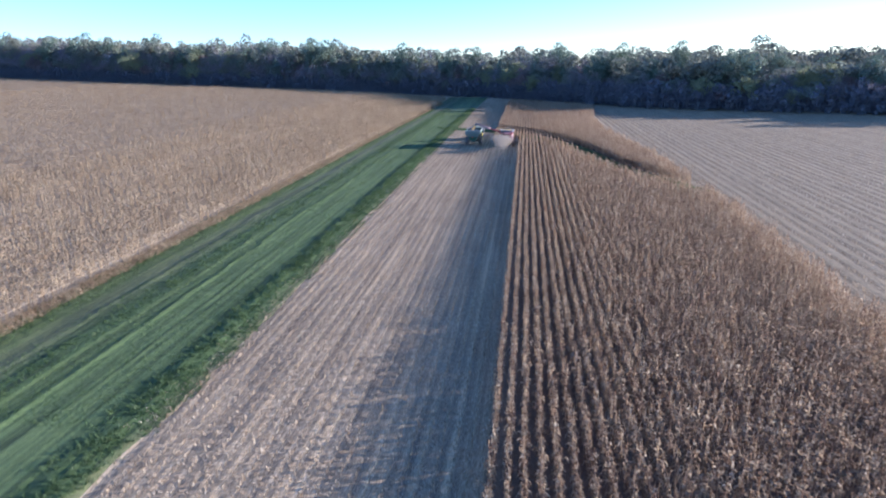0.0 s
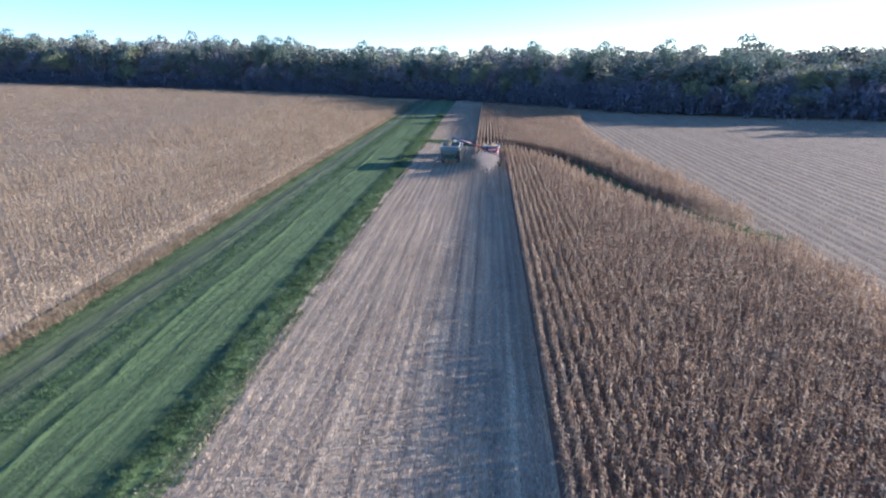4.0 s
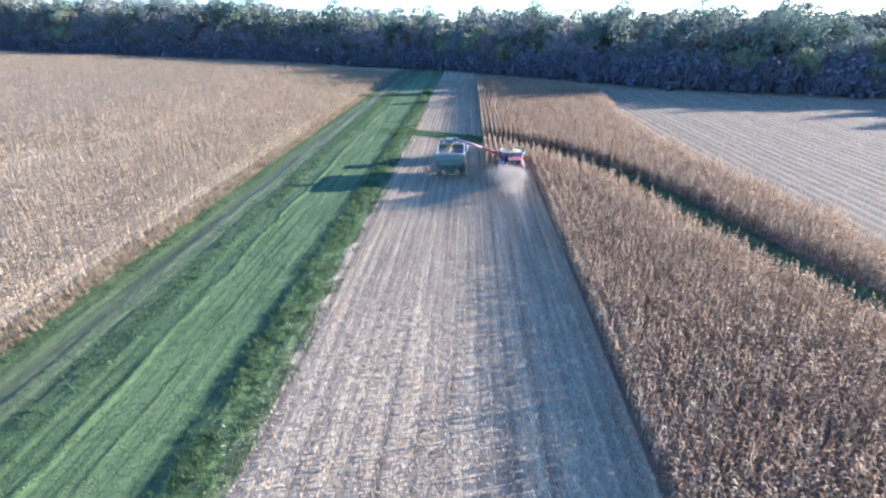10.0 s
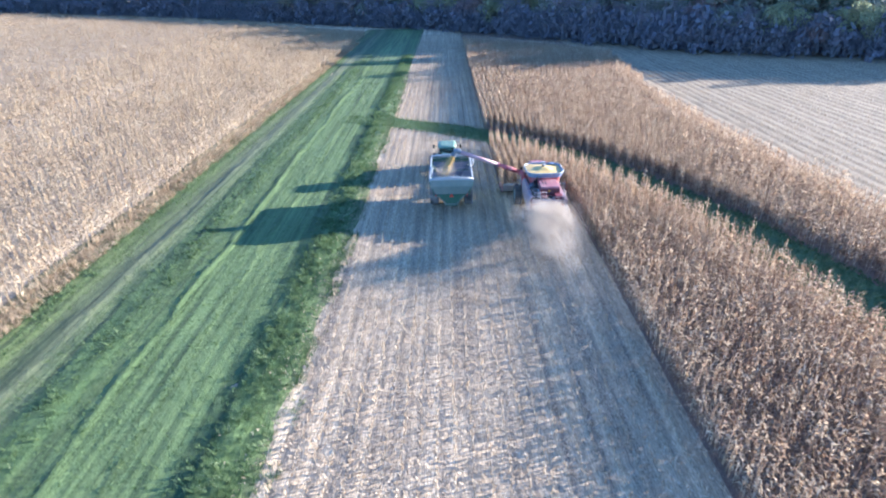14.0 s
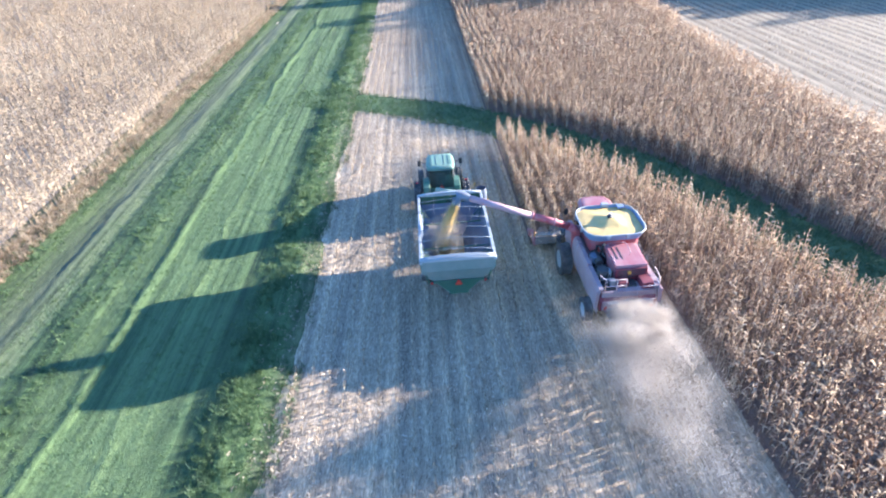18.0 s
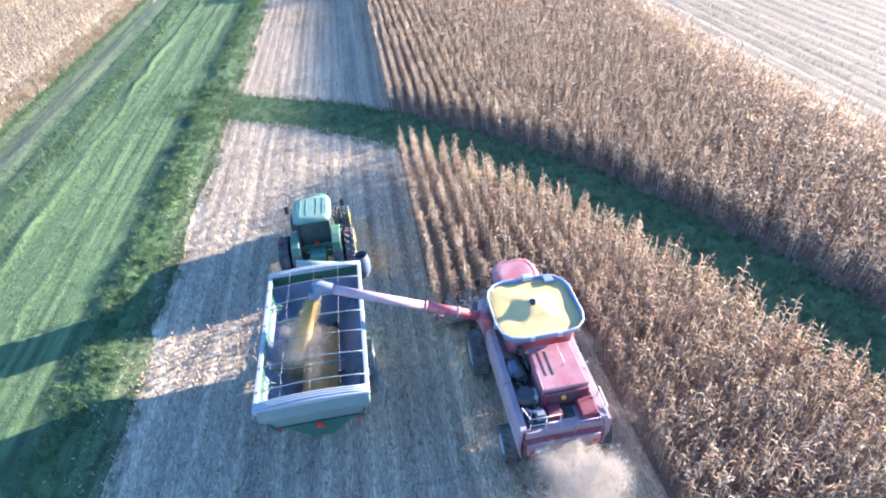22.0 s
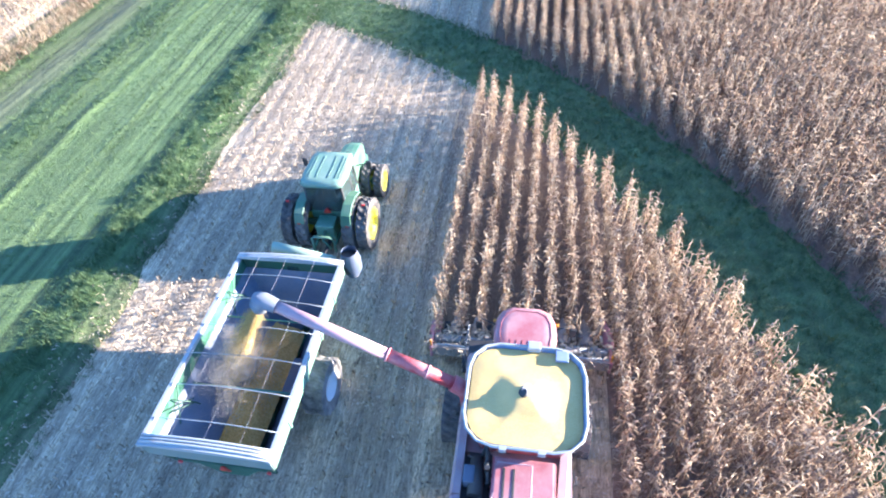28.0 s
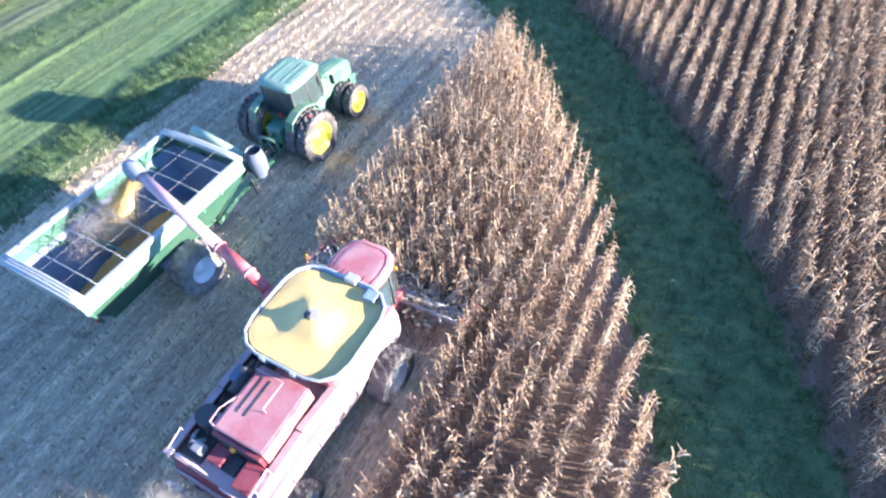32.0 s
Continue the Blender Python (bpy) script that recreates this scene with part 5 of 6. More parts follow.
for i, y in enumerate((-2.55, -1.55, -0.55, 0.45, 1.45, 2.4)):
    bm = tube(B(), [(-X + 2 * X * k / 8, y, TOP + 0.05 + 0.14 * math.sin(math.pi * k / 8)) for k in range(9)], 0.013, 6)
    part("roof_bow", bm, M["bow"], K, "thin grey roof bow")
for x in (-0.95, 0.0, 0.95):
    pts = [(x, y, TOP + 0.05 + 0.14 * math.sin(math.pi * (x + X) / (2 * X)) + 0.03) for y in (Y0, -1.5, 0, 1.5, Y1)]
    part("tarp_cord", tube(B(), pts, 0.004, 5), M["grey"], K)
part("cross_brace", tube(B(), [(-X, -1.1, 2.75), (X, -1.1, 2.75)], 0.035, 8), M["green"], K)
part("cross_brace", tube(B(), [(-X, 1.3, 2.75), (X, 1.3, 2.75)], 0.035, 8), M["green"], K)
part("inner_screen", box(B(), (0.55, -0.6, 1.5), (1.2, 0.7, 1.62), 0.03), M["spout"], K, "blue-grey plate inside the box")
part("sight_window", box(B(), (-0.2, Y1 - 0.06, 2.75), (0.2, Y1 - 0.035, 3.1), 0.01), M["glass"], K)
# the load
rings = []
for f, z in ((1.0, 1.56), (0.85, 1.66), (0.68, 1.84), (0.5, 2.02), (0.3, 2.2), (0.14, 2.3), (0.04, 2.33)):
    rings.append([Vector((-0.12 + p.x * f * heap_r.uniform(0.93, 1.04), -0.3 + p.y * f * heap_r.uniform(0.93, 1.04), z + heap_r.uniform(-0.04, 0.04))) for p in rounded(0, 0, 0.66, 2.3, 0, 0.35, 5)])
tagged(part("grain_load", loft(B(), rings, caps=False, smooth=True), M["grain_load"], K), "golden corn heaped in the box")
for s in (-1, 1):
    wheel(K, (s * 1.5, 0.2, 0.93), 0.93, 0.76, M["white_rim"], s, 18, "white wheel rim", 0.5, "dusty_rubber")
part("axle", box(B(), (-1.4, 0.0, 0.8), (1.4, 0.4, 1.05), 0.03), M["black"], K)
bm = loft(B(), [[Vector((x, y, z)) for x, z in ((-a, 2.0), (a, 2.0), (a * 0.35, 1.3), (-a * 0.35, 1.3))] for y, a in ((Y0 + 0.24, 1.05), (Y0 + 0.32, 1.05))])
part("rear_frame", bm, M["cart_green"], K)
bm = box(B(), (-1.5, Y0 + 0.17, 2.02), (1.5, Y0 + 0.25, 2.14), 0.02)
bar = part("light_bar", bm, M["cart_green"], K)
for s in (-1, 1):
    part("tail_lamp", tube(B(), [(s * 1.3, Y0 + 0.12, 2.08), (s * 1.3, Y0 + 0.17, 2.08)], 0.065, 12), M["red_lens"], bar, "red tail lamp")
    part("frame_strut", tube(B(), [(s * 1.45, Y0 + 0.21, 2.1), (s * 1.6, Y0 + 0.04, 2.9)], 0.04, 6), M["cart_green"], K)


def triangle_sign(parent, at, size):
    x, y, z = at
    bm = loft(B(), [[Vector((x + a * size, yy, z + b * size)) for a, b in ((-1, -0.6), (-0.85, -0.75), (0.85, -0.75), (1, -0.6), (0.15, 0.9), (-0.15, 0.9))] for yy in (y, y + 0.02)])
    sign = part("slow_vehicle_sign", bm, M["red_lens"], parent, "red slow-vehicle triangle")
    bm = loft(B(), [[Vector((x + a * size * 0.6, yy, z - 0.02 + b * size * 0.6)) for a, b in ((-1, -0.7), (1, -0.7), (0, 0.9))] for yy in (y - 0.012, y)])
    part("sign_centre", bm, M["orange"], sign)


triangle_sign(K, (0, Y0 + 0.1, 2.05), 0.18)
bm = loft(B(), [[Vector((x, y, z)) for x, z in ((-a, 0.55), (a, 0.55), (a, 0.75), (-a, 0.75))] for y, a in ((2.2, 0.5), (3.6, 0.2), (5.9, 0.09))])
part("drawbar", bm, M["cart_green"], K)
part("jack_stand", tube(B(), [(0.25, 4.4, 0.15), (0.25, 4.4, 1.0)], 0.05, 8), M["black"], K)
# folding unloading auger across the front
bm = tube(B(), [(0.3, 2.2, 0.9), (0.9, 3.35, 2.1), (1.45, 3.62, 2.75)], 0.2, 12)
fold = part("lower_auger", bm, M["cart_green"], K, "green lower auger tube")
bm = tube(B(), [(1.35, 3.75, 3.0), (0.3, 3.75, 3.25), (-0.75, 3.72, 3.52)], [0.15, 0.17, 0.19], 14)
part("folded_auger", bm, M["pale_tube"], fold, "pale green folded auger tube across the front")
bm = tube(B(), [(1.84, 3.78, 2.3), (1.86, 3.82, 2.6), (1.87, 3.84, 3.05), (1.87, 3.84, 3.42)], [0.2, 0.33, 0.34, 0.27], 16, False)
part("auger_hood", bm, M["spout"], fold, "open blue-grey auger hood")
bm = tube(B(), [(1.75, 3.68, 2.6), (1.86, 3.85, 3.22)], [0.24, 0.27], 12)
part("hood_inside", bm, M["black"], fold)
part("hydraulic_hose", tube(B(), [(0.1, 3.6, 2.0), (0.05, 4.6, 1.3), (0.0, 5.8, 1.2)], 0.03, 6), M["black"], K)

# ---- tractor ----
tractor = thing("tractor", (-12.45, 177.65, 0), "green row-crop tractor with yellow wheels, pulling the cart", "tractor")
T = tractor
T.scale = (1.06, 1.06, 1.06)
for s in (-1, 1):
    for x in (0.92, 1.47):
        wheel(T, (s * x, -1.15, 1.02), 1.02, 0.46, M["yellow"], s, 20, "yellow wheel rim", 0.62)
    for x in (0.74, 1.27):
        wheel(T, (s * x, 1.75, 0.72), 0.72, 0.36, M["yellow"], s, 18, "yellow wheel rim", 0.6)
part("rear_axle", tube(B(), [(-1.32, -1.15, 0.95), (1.32, -1.15, 0.95)], 0.14, 10), M["green"], T)
part("front_axle", box(B(), (-1.2, 1.63, 0.6), (1.2, 1.87, 0.8), 0.04), M["green"], T)
part("chassis", box(B(), (-0.32, -1.7, 0.65), (0.32, 2.6, 1.2), 0.06), M["green"], T)
bm = loft(B(), [[Vector((x, y, z)) for x, z in ((-w, 1.15), (w, 1.15), (w, t - 0.18), (w * 0.75, t - 0.03), (w * 0.3, t), (-w * 0.3, t), (-w * 0.75, t - 0.03), (-w, t - 0.18))] for y, w, t in ((0.5, 0.47, 2.16), (1.4, 0.47, 2.12), (2.5, 0.43, 1.98), (2.9, 0.35, 1.8))], smooth=False)
hood = part("hood", bm, M["roof_green"], T, "sunlit green hood")
part("grille", box(B(), (-0.28, 2.84, 1.2), (0.28, 2.9, 1.65), 0.02), M["black"], hood)
for s in (-1, 1):
    part("headlamp", box(B(), (s * 0.2 - 0.07, 2.82, 1.6), (s * 0.2 + 0.07, 2.89, 1.7), 0.01), M["lamp"], hood)
    for k in range(4):
        part("side_louvre", box(B(), (s * 0.4 - 0.02, 0.9 + 0.35 * k, 1.3), (s * 0.4 + 0.02, 1.15 + 0.35 * k, 1.75), 0.01), M["black"], hood)
part("front_weights", box(B(), (-0.35, 2.7, 0.55), (0.35, 3.15, 1.05), 0.05), M["green"], T)
part("exhaust_stack", tube(B(), [(0.48, 0.75, 1.6), (0.48, 0.75, 2.75), (0.5, 0.68, 2.95)], 0.06, 10), M["black"], T, "black exhaust stack")
part("air_intake", tube(B(), [(-0.45, 0.8, 1.8), (-0.45, 0.8, 2.2)], 0.09, 10), M["black"], T)
# cab: pillars, panes, seat and roof
cab = part("cab_base", box(B(), (-0.72, -1.2, 1.2), (0.72, 0.5, 1.62), 0.05), M["green"], T)
posts = [(-0.74, -1.2), (0.74, -1.2), (0.76, -0.3), (-0.76, -0.3), (0.68, 0.52), (-0.68, 0.52)]
for x, y in posts:
    part("pillar", tube(B(), [(x, y, 1.55), (x * 0.97, y * 0.95, 2.82)], 0.04, 6), M["black"], cab)
for a, b in ((0, 1), (1, 2), (2, 4), (4, 5), (5, 3), (3, 0)):
    (ax, ay), (bx, by) = posts[a], posts[b]
    part("pane", slab(B(), [(ax, ay, 1.62), (bx, by, 1.62), (bx * 0.97, by * 0.95, 2.8), (ax * 0.97, ay * 0.95, 2.8)], 0.008), M["glass"], cab)
part("seat", box(B(), (-0.26, -0.75, 1.62), (0.26, -0.15, 1.85), 0.06), M["grey"], cab)
part("seat_back", box(B(), (-0.25, -0.85, 1.8), (0.25, -0.7, 2.35), 0.05), M["grey"], cab)
part("steering_wheel", tube(B(), [(0.2 * math.cos(a), 0.12 + 0.12 * math.sin(a), 2.05 + 0.12 * math.sin(a)) for a in (k * 0.524 for k in range(13))], 0.018, 6), M["black"], cab)
plan = [(-0.8, -1.2), (-0.86, -0.6), (-0.83, 0.32), (-0.7, 0.64), (0.7, 0.64), (0.83, 0.32), (0.86, -0.6), (0.8, -1.2), (0.6, -1.31), (-0.6, -1.31)]
bm = loft(B(), [[Vector((x * f, -0.35 + (y + 0.35) * f, z)) for x, y in plan] for f, z in ((0.95, 2.8), (1.0, 2.84), (1.0, 2.96), (0.93, 3.05), (0.7, 3.08))], smooth=True)
roof = part("cab_roof", bm, M["mint"], cab, "dusty cab roof in green paled for sun and sky")
# lines laid on the roof; their dark colour holds the grooves' shade
for x in (-0.62, -0.5, -0.24, 0.24, 0.5, 0.62):
    groove = [(x * (1 - 0.1 * abs(k) ** 2) - (0.06 if x < -0.4 else -0.06 if x > 0.4 else 0) * abs(k), -0.35 + 0.64 * k, 3.084 if abs(x) < 0.6 else 3.07) for k in (-1, -0.6, -0.2, 0.2, 0.6, 1)]
    part("roof_groove", tube(B(), groove, 0.017, 6), M["groove"], roof, "raised dark line for a shaded roof groove")
for s in (-1, 1):
    part("roof_lamp", box(B(), (s * 0.5 - 0.08, -1.27, 2.8), (s * 0.5 + 0.08, -1.19, 2.88), 0.015), M["lamp"], roof)
    # fender over the rear wheel
    prof = [(-1.98, 1.6), (-1.84, 1.98), (-1.4, 2.16), (-0.9, 2.16), (-0.4, 1.95), (-0.2, 1.6)]
    rings = [[Vector((s * x, y, z + dz)) for y, z in prof] for x, dz in ((0.72, 0.0), (0.75, 0.03), (1.08, 0.02), (1.1, -0.04), (1.08, -0.05), (0.75, -0.03))]
    fender = part("rear_fender", loft(B(), rings, close=False, caps=False), M["roof_green"], T, "dusty green rear fender")
    bm = tube(B(), [(s * 0.95, -1.25, 2.1), (s * 1.45, -1.3, 2.12)], 0.025, 6)
    arm = part("marker_arm", bm, M["black"], T)
    part("marker_lamp", box(B(), (s * 1.48 - 0.07, -1.34, 2.07), (s * 1.48 + 0.07, -1.29, 2.15), 0.015), M["red_lens"], arm, "red marker lamp")
    part("tail_lamp", box(B(), (s * 0.95 - 0.07, -1.98, 1.56), (s * 0.95 + 0.07, -1.94, 1.63), 0.01), M["red_lens"], fender)
    bm = tube(B(), [(s * 0.8, 0.5, 2.5), (s * 1.25, 0.6, 2.55)], 0.02, 6)
    box(bm, (s * 1.3 - 0.1, 0.56, 2.3), (s * 1.3 + 0.1, 0.62, 2.68), 0.02)
    part("mirror", bm, M["black"], T)
    for k in range(3):
        part("step", box(B(), (s * 0.85 - 0.13, -0.1, 0.5 + 0.3 * k), (s * 0.85 + 0.13, 0.3, 0.54 + 0.3 * k), 0.01), M["black"], T)
    part("lift_arm", box(B(), (s * 0.38 - 0.04, -2.3, 0.7), (s * 0.38 + 0.04, -1.5, 0.82), 0.02), M["green"], T)
    part("lift_rod", tube(B(), [(s * 0.38, -2.0, 0.8), (s * 0.3, -1.7, 1.5)], 0.035, 6), M["green"], T)
triangle_sign(T, (0.0, -1.32, 1.72), 0.15)
part("rear_housing", box(B(), (-0.36, -1.95, 0.85), (0.36, -1.3, 1.5), 0.06), M["green"], T)
part("top_link", tube(B(), [(0, -1.9, 1.25), (0.05, -2.35, 1.15), (0.3, -2.4, 0.8)], 0.05, 8), M["roof_green"], T)
part("quick_hitch", tube(B(), [(-0.42, -2.32, 0.55), (-0.42, -2.32, 1.2), (-0.3, -2.34, 1.32), (0.3, -2.34, 1.32), (0.42, -2.32, 1.2), (0.42, -2.32, 0.55)], 0.055, 8), M["roof_green"], T, "green three-point hitch frame")
part("hitch_bar", box(B(), (-0.07, -2.6, 0.5), (0.07, -1.6, 0.58), 0.02), M["black"], T)

# ---- chaff dust thrown out behind the combine ----
M["dust"] = leafy("chaff_dust", [(0.0, (0.4, 0.355, 0.31)), (1.0, (0.52, 0.47, 0.415))], 0.5, vary=0.2, clump=0.3)
puffs = [((-4.3, 163.0, 1.3), 0.45, 30000), ((-4.45, 162.3, 1.8), 0.6, 66000), ((-4.8, 161.3, 2.0), 0.8, 76000), ((-5.1, 160.1, 2.1), 1.0, 62000), ((-5.3, 158.7, 2.0), 1.15, 34000), ((-5.0, 156.8, 1.9), 1.3, 13000), ((-4.6, 154.4, 1.7), 1.5, 7000), ((-4.0, 151.0, 1.6), 1.9, 6000), ((-3.5, 146.5, 1.5), 2.2, 4500), ((-3.1, 141.0, 1.4), 2.4, 4000), ((-12.5, 168.9, 2.8), 0.55, 8000), ((-12.7, 167.9, 3.0), 0.8, 9000), ((-1.6, 167.5, 0.8), 0.7, 5000), ((-1.5, 164.5, 0.9), 0.8, 6000)]
cloud = []
for (px, py, pz), s, n in puffs:
    n = int(n * 1.75)
    # every puff is a heap of smaller billows
    billows = np.stack([rng.normal(px, s * 0.75, 16), rng.normal(py, s * 0.85, 16), rng.normal(pz, s * 0.42, 16)], -1)
    size = s * rng.uniform(0.18, 0.5, 16)
    k = rng.integers(0, 16, n)
    p = billows[k] + rng.normal(0, 1, (n, 3)) * size[k][:, None]
    p[:, 2] = np.abs(p[:, 2]) + 0.05
    cloud.append(p)
cloud = np.concatenate(cloud)
motes = []
for i in range(8):
    q = Euler((i * 0.9, i * 1.7, i * 0.4)).to_matrix()
    motes.append((np.array([q @ Vector(c) for c in ((0.0116, 0, 0), (-0.0057, 0.0102, 0), (-0.0057, -0.0102, 0))]), np.array([(0, 1, 2)])))
n = len(cloud)
places = np.concatenate([cloud, rng.uniform(0, 6.28, (n, 1)), rng.uniform(0.5, 1.4, (n, 2)), np.zeros((n, 2))], -1)
scatter("dust_cloud", motes, places, M["dust"], "pale chaff dust blown out behind the combine", "dust")

# ---- woods round the fields ----
def bark_material(name, colour):
    n = Nodes(name)
    v = n.coords((1, 1, 0.3))
    return n.set(n.mix(n.noise(5, 4, v), colour, tuple(c * 0.45 for c in colour)), 0.9)


M["bark"] = bark_material("grey_brown_bark", (0.16, 0.13, 0.11))
M["pale_bark"] = bark_material("pale_grey_bark", (0.25, 0.235, 0.235))
# leaf and twig tones lifted and blued: distance haze is in these colours
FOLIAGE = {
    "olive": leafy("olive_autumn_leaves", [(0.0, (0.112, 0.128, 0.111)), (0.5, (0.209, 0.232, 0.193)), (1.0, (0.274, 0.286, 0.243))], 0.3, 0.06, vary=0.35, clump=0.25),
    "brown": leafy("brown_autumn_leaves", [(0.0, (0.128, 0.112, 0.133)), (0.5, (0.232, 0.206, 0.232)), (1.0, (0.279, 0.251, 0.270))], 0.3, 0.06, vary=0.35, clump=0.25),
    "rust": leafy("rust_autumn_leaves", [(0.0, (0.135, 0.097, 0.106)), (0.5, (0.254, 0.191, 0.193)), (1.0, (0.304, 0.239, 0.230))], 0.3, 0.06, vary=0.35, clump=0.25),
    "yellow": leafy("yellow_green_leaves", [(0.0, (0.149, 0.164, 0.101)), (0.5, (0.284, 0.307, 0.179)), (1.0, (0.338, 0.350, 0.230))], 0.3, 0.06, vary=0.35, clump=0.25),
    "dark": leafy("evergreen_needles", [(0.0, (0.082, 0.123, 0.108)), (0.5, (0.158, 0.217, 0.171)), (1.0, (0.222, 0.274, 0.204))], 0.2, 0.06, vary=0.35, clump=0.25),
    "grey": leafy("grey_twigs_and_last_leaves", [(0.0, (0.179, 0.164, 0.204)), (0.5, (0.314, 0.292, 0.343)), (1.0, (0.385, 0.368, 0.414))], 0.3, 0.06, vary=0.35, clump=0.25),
    "thicket": leafy("hazy_blue_thicket_twigs", [(0.0, (0.115, 0.118, 0.145)), (0.5, (0.145, 0.148, 0.182)), (1.0, (0.175, 0.178, 0.218))], 0.2, 0.06, vary=0.2, clump=0.2),
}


def leaf_on(v, f, r, centre, way, radius, size, ragged=0.42):
    """One spray of leaves on a rounded clump, facing roughly outward."""
    p = centre + way * radius
    n = (way + Vector((r.gauss(0, ragged), r.gauss(0, ragged), r.gauss(0, ragged)))).normalized()
    a = n.orthogonal().normalized()
    c = n.cross(a)
    t, b = r.uniform(0, 6.28), len(v)
    for k in range(3):
        q = t + k * 2.094 + r.uniform(-0.4, 0.4)
        v.append(tuple(p + (a * math.cos(q) + c * math.sin(q)) * size * r.uniform(0.4, 0.75)))
    f.append((b, b + 1, b + 2))


def tree(name, seed, leaves, bark, height, width, count, size, clusters, label, bare=0):
    """Trunk and forking limbs, with a crown of small leaf tufts round the limb ends."""
    r = random.Random(seed)
    root = tagged(thing(name, (0, -900 - seed * 30, 0), label, "tree"), group="trees at the edge of the wood")
    bm = B()
    lean = Vector((r.uniform(-0.6, 0.6), r.uniform(-0.6, 0.6), 0))
    fork = height * r.uniform(0.3, 0.42)
    tube(bm, [(0, 0, -0.3), lean * 0.3 + Vector((0, 0, fork * 0.5)), lean * 0.7 + Vector((0, 0, fork)), lean + Vector((0, 0, height * 0.85))], [height * 0.017, height * 0.013, height * 0.01, 0.04], 6)
    ends = []
    for i in range(clusters):
        a = i * 2.4 + r.uniform(-0.4, 0.4)
        t = (i + 0.5) / clusters
        z0 = fork + (height * 0.8 - fork) * t * 0.8
        reach = width * 0.5 * (0.45 + 0.65 * math.sin(math.pi * min(1, 0.25 + t * 0.72))) * r.uniform(0.7, 1.1)
        top = Vector((math.cos(a) * reach, math.sin(a) * reach, min(height * 0.97, z0 + height * r.uniform(0.1, 0.24))))
        start = lean * 0.8 + Vector((0, 0, z0))
        mid = (start + top) / 2 + Vector((0, 0, -height * 0.02))
        tube(bm, [start, mid, top], [height * 0.006, height * 0.004, 0.03], 4)
        ends.append(top)
        for k in range(bare):
            tip = mid.lerp(top, r.uniform(0.2, 1.0))
            tube(bm, [tip, tip + Vector((r.uniform(-1, 1), r.uniform(-1, 1), r.uniform(0.4, 1.6))) * height * 0.07], [0.05, 0.015], 3, False)
    ends.append(lean + Vector((0, 0, height * 0.93)))
    part("trunk", bm, bark, root)
    v, f = [], []
    clumps = [(e, width * r.uniform(0.14, 0.24)) for e in ends]
    clumps += [(e.lerp(Vector((lean.x, lean.y, height * 0.6)), r.uniform(0.25, 0.6)) + Vector((0, 0, r.uniform(-0.06, 0.06) * height)), width * r.uniform(0.14, 0.22)) for e in ends]
    weight = [k * k for c, k in clumps]
    for c, rad in r.choices(clumps, weight, k=count):
        way = Vector((r.gauss(0, 1), r.gauss(0, 1), r.gauss(0.35, 0.9))).normalized()
        leaf_on(v, f, r, c, Vector((way.x, way.y, way.z * 0.85)), rad * r.uniform(0.8, 1.06) * (1 + 0.15 * math.sin(5 * way.x + 4 * way.y + 7 * way.z)), size)
    crown = mesh_from("crown", np.array(v), np.array(f), leaves)
    crown.parent = root
    return root


PLANTED = {
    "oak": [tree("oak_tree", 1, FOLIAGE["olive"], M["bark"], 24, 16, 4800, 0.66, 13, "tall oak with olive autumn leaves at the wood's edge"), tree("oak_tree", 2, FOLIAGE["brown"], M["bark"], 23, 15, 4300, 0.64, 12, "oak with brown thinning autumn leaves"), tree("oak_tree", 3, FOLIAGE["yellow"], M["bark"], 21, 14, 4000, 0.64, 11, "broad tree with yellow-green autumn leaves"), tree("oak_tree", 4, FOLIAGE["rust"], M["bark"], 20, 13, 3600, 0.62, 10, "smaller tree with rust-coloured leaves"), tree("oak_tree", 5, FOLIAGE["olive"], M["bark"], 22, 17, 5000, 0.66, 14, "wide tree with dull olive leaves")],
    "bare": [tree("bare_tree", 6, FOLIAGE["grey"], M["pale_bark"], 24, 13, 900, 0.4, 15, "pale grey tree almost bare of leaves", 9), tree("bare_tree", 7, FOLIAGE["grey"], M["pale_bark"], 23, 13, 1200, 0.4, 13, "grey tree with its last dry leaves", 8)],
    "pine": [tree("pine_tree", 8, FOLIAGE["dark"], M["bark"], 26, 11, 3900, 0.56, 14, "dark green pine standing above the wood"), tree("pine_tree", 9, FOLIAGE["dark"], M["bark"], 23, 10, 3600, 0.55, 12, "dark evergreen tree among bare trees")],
}
wood = []
path = smooth_line(TREELINE, 1.0)
lengths = np.concatenate([[0], np.cumsum([(b - a).length for a, b in zip(path, path[1:])])])
tr = random.Random(21)
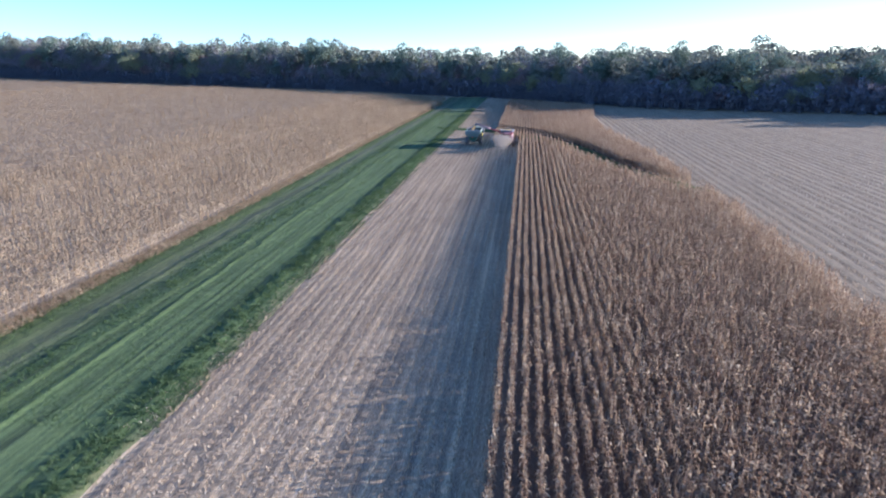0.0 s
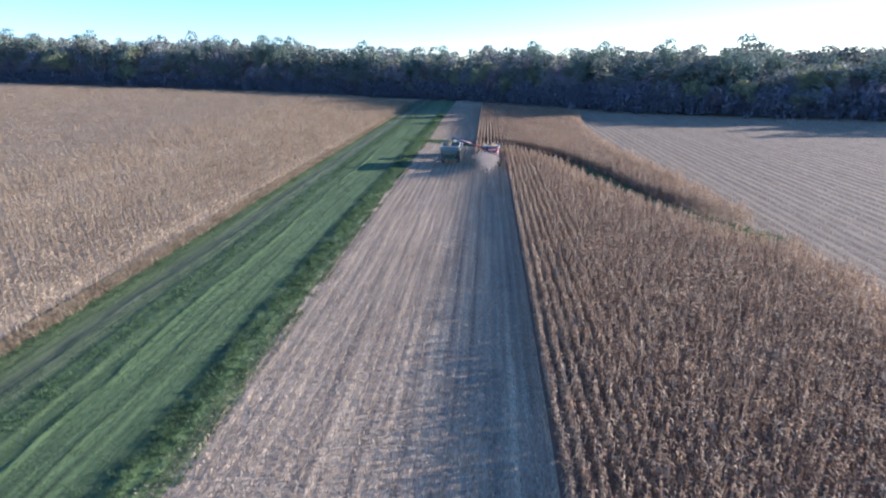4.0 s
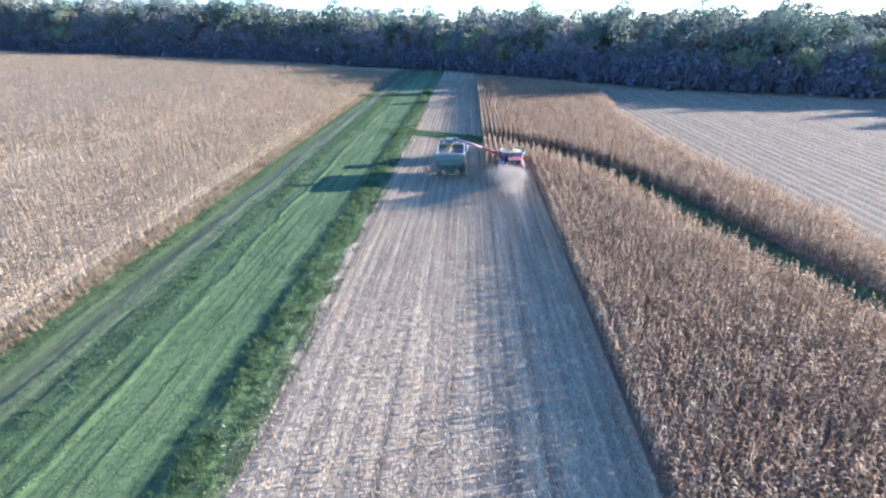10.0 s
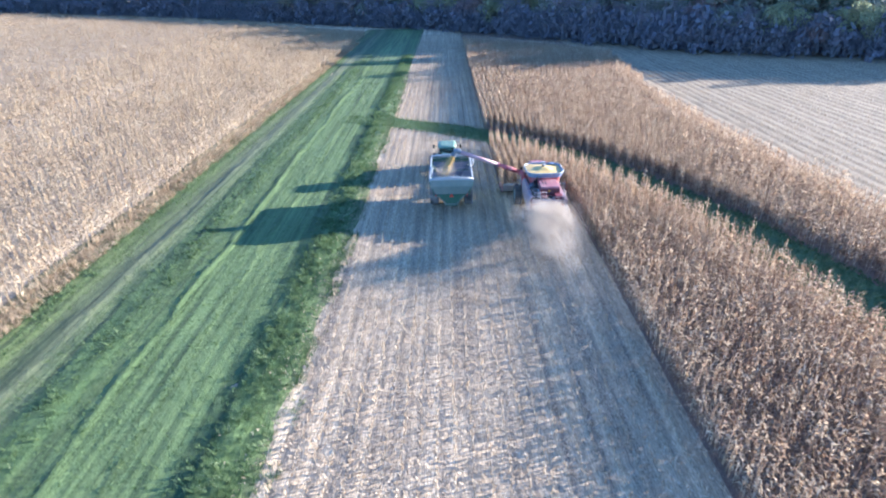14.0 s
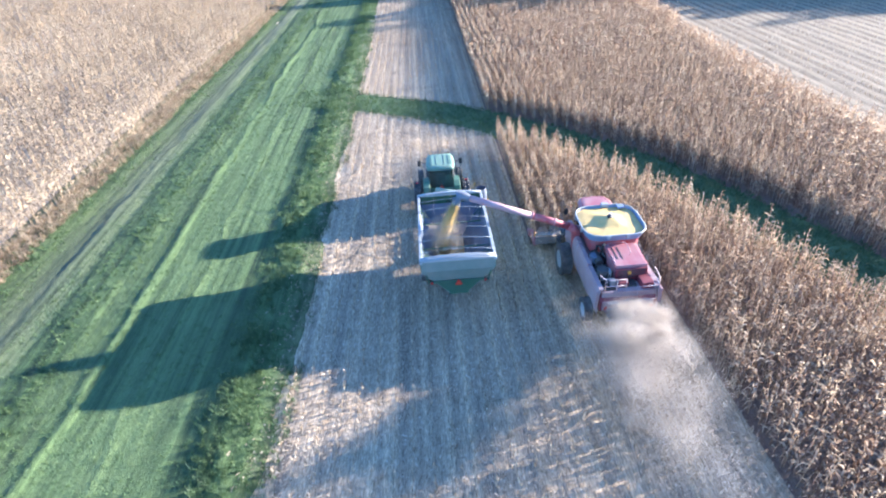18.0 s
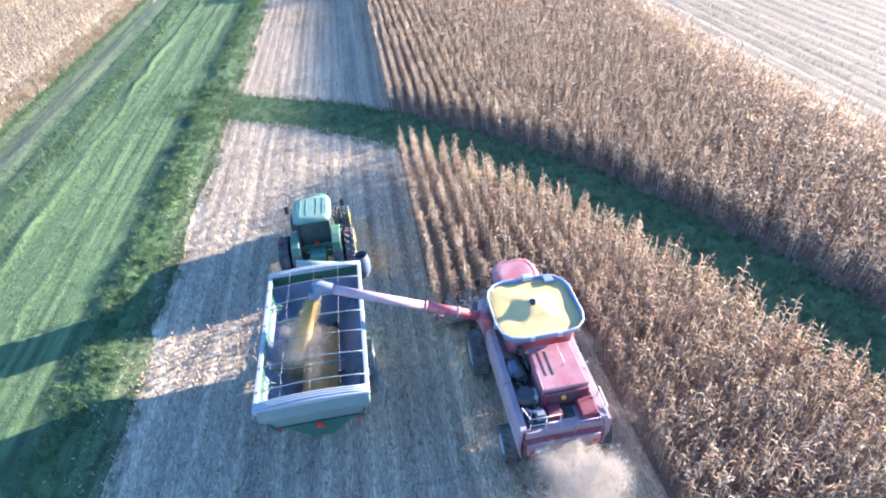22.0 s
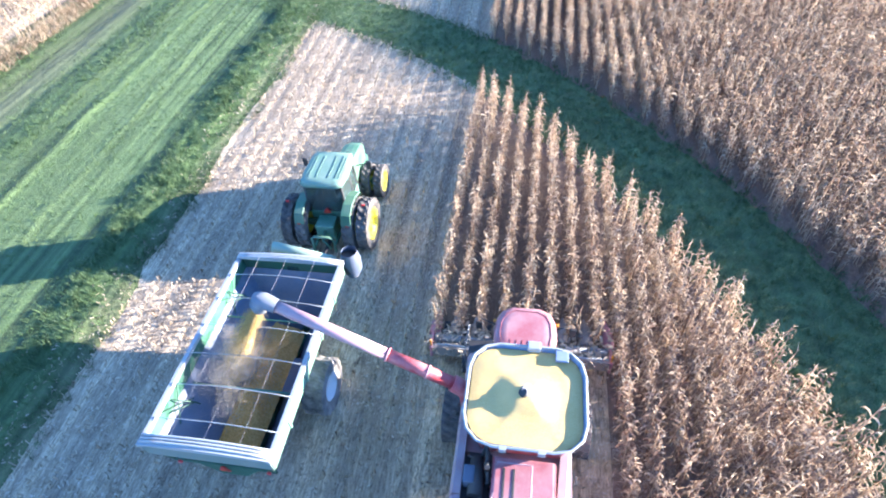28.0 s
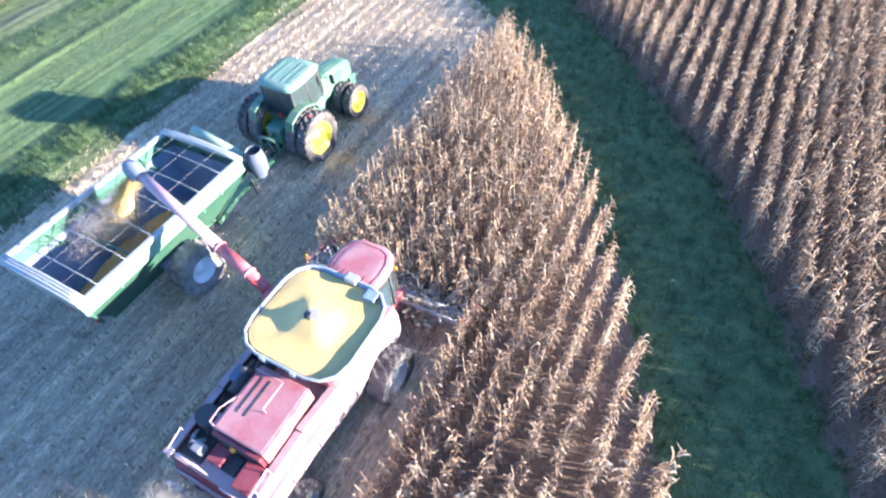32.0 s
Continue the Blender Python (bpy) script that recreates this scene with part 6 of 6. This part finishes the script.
for depth, step, kinds, lo, hi in ((1.5, 7.0, ("oak", "bare", "oak", "bare", "bare"), 0.5, 0.85), (10, 5.5, ("oak", "oak", "bare", "pine", "oak"), 0.9, 1.0), (19, 5.0, ("oak", "oak", "pine", "oak", "bare", "oak"), 0.95, 1.05)):
    d = tr.uniform(0, step)
    while d < lengths[-1] - 2:
        i = int(np.searchsorted(lengths, d)) - 1
        i = max(0, min(i, len(path) - 2))
        a, b = path[i], path[i + 1]
        out = Vector((-(b - a).y, (b - a).x, 0)).normalized()
        p = a + out * (depth + tr.uniform(-2.5, 2.5))
        if -560 < p.x < 330:
            kind = PLANTED[tr.choice(kinds)]
            s = tr.uniform(lo, hi) * float(np.interp(p.x, [-450, -200, -100, 0, 100, 220], [1.2, 1.12, 1.04, 0.88, 0.68, 0.6]))
            wood.append((kind[tr.randrange(len(kind))], Matrix.Translation((p.x, p.y, float(rise(p.x)))) @ Matrix.Rotation(tr.uniform(0, 6.28), 4, "Z") @ Matrix.Diagonal((s, s, s * tr.uniform(0.9, 1.1), 1))))
        d += step * tr.uniform(0.7, 1.3)
used = set()
for ob, m in wood:
    if ob.name in used:
        copy_thing(ob, m)
    else:
        used.add(ob.name)
        ob.matrix_world = m
for kinds in PLANTED.values():
    for ob in kinds:
        if ob.name not in used:
            ob.matrix_world = pose(-200 - 9 * len(used), 430, float(rise(-200)))
            used.add(ob.name)


def brush_template(seed, count):
    """A thicket of upright twigs and rounded sprays."""
    r = random.Random(seed)
    v, f = [], []
    bushes = [(Vector((r.gauss(0, 1.0), r.gauss(0, 1.0), z)), r.uniform(0.7, 1.1)) for z in (0.5, 1.3, 2.2, 3.1)]
    for i in range(count):
        c, rad = r.choice(bushes)
        way = Vector((r.gauss(0, 1), r.gauss(0, 1), r.gauss(0.2, 0.9))).normalized()
        leaf_on(v, f, r, c, way, rad * r.uniform(0.75, 1.05), 0.5)
    for i in range(count):
        x, y, z, h = r.gauss(0, 1.1), r.gauss(0, 1.1), r.uniform(0.0, 3.0), r.uniform(0.5, 1.2)
        a, w, b = r.uniform(0, 6.28), r.uniform(0.04, 0.1), len(v)
        c, d = math.cos(a) * w, math.sin(a) * w
        v += [(x - c, y - d, z), (x + c, y + d, z + 0.1), (x + r.uniform(-0.4, 0.4), y + r.uniform(-0.4, 0.4), z + h)]
        f.append((b, b + 1, b + 2))
    return np.array(v), np.array(f)


def along_wood(count, near_side, far_side):
    d = rng.uniform(0, lengths[-1] - 2, count)
    idx = np.clip(np.searchsorted(lengths, d) - 1, 0, len(path) - 2)
    p = np.array([q[:2] for q in path])
    way = p[idx + 1] - p[idx]
    out = np.stack([-way[:, 1], way[:, 0]], -1) / np.linalg.norm(way, axis=1)[:, None]
    q = p[idx] + out * rng.uniform(near_side, far_side, count)[:, None]
    return q[:, 0], q[:, 1]


brush = [brush_template(600 + i, 75) for i in range(8)]
x, y = along_wood(2300, -2.5, 7)
scatter("undergrowth", brush, placed(x, y, 1.75, 0.05, 0.35), FOLIAGE["thicket"], "brush and saplings in haze-blued grey along the wood's edge", "undergrowth")
def canopy_template(seed, count):
    """A column of the wood's inner leaves: a few rounded clumps, widest near the top."""
    r = random.Random(seed)
    v, f = [], []
    clumps = [(Vector((r.gauss(0, 0.5), r.gauss(0, 0.5), 0.8 + 6.9 * k / 6)), r.uniform(0.9, 1.4)) for k in range(7)]
    for i in range(count):
        c, rad = clumps[min(6, int(7 * r.random() ** 0.5))]
        way = Vector((r.gauss(0, 1), r.gauss(0, 1), r.gauss(0.3, 0.9))).normalized()
        leaf_on(v, f, r, c, way, rad * r.uniform(0.8, 1.04), 0.44)
    return np.array(v), np.array(f)


inner = [canopy_template(640 + i, 300) for i in range(8)]
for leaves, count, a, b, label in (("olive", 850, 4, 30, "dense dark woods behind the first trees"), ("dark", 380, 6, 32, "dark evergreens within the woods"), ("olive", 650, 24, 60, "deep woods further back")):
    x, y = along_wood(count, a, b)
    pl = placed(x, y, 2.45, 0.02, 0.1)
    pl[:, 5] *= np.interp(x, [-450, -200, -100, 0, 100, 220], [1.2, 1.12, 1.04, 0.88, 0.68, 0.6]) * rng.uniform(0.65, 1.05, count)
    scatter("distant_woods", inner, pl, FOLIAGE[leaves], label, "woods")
x, y = along_wood(1200, 62, 120)
pl = placed(x, y, 2.9, 0.02, 0.1)
pl[:, 5] *= np.interp(x, [-300, 0, 150], [1.02, 0.88, 0.66]) * rng.uniform(0.85, 1.08, len(x))
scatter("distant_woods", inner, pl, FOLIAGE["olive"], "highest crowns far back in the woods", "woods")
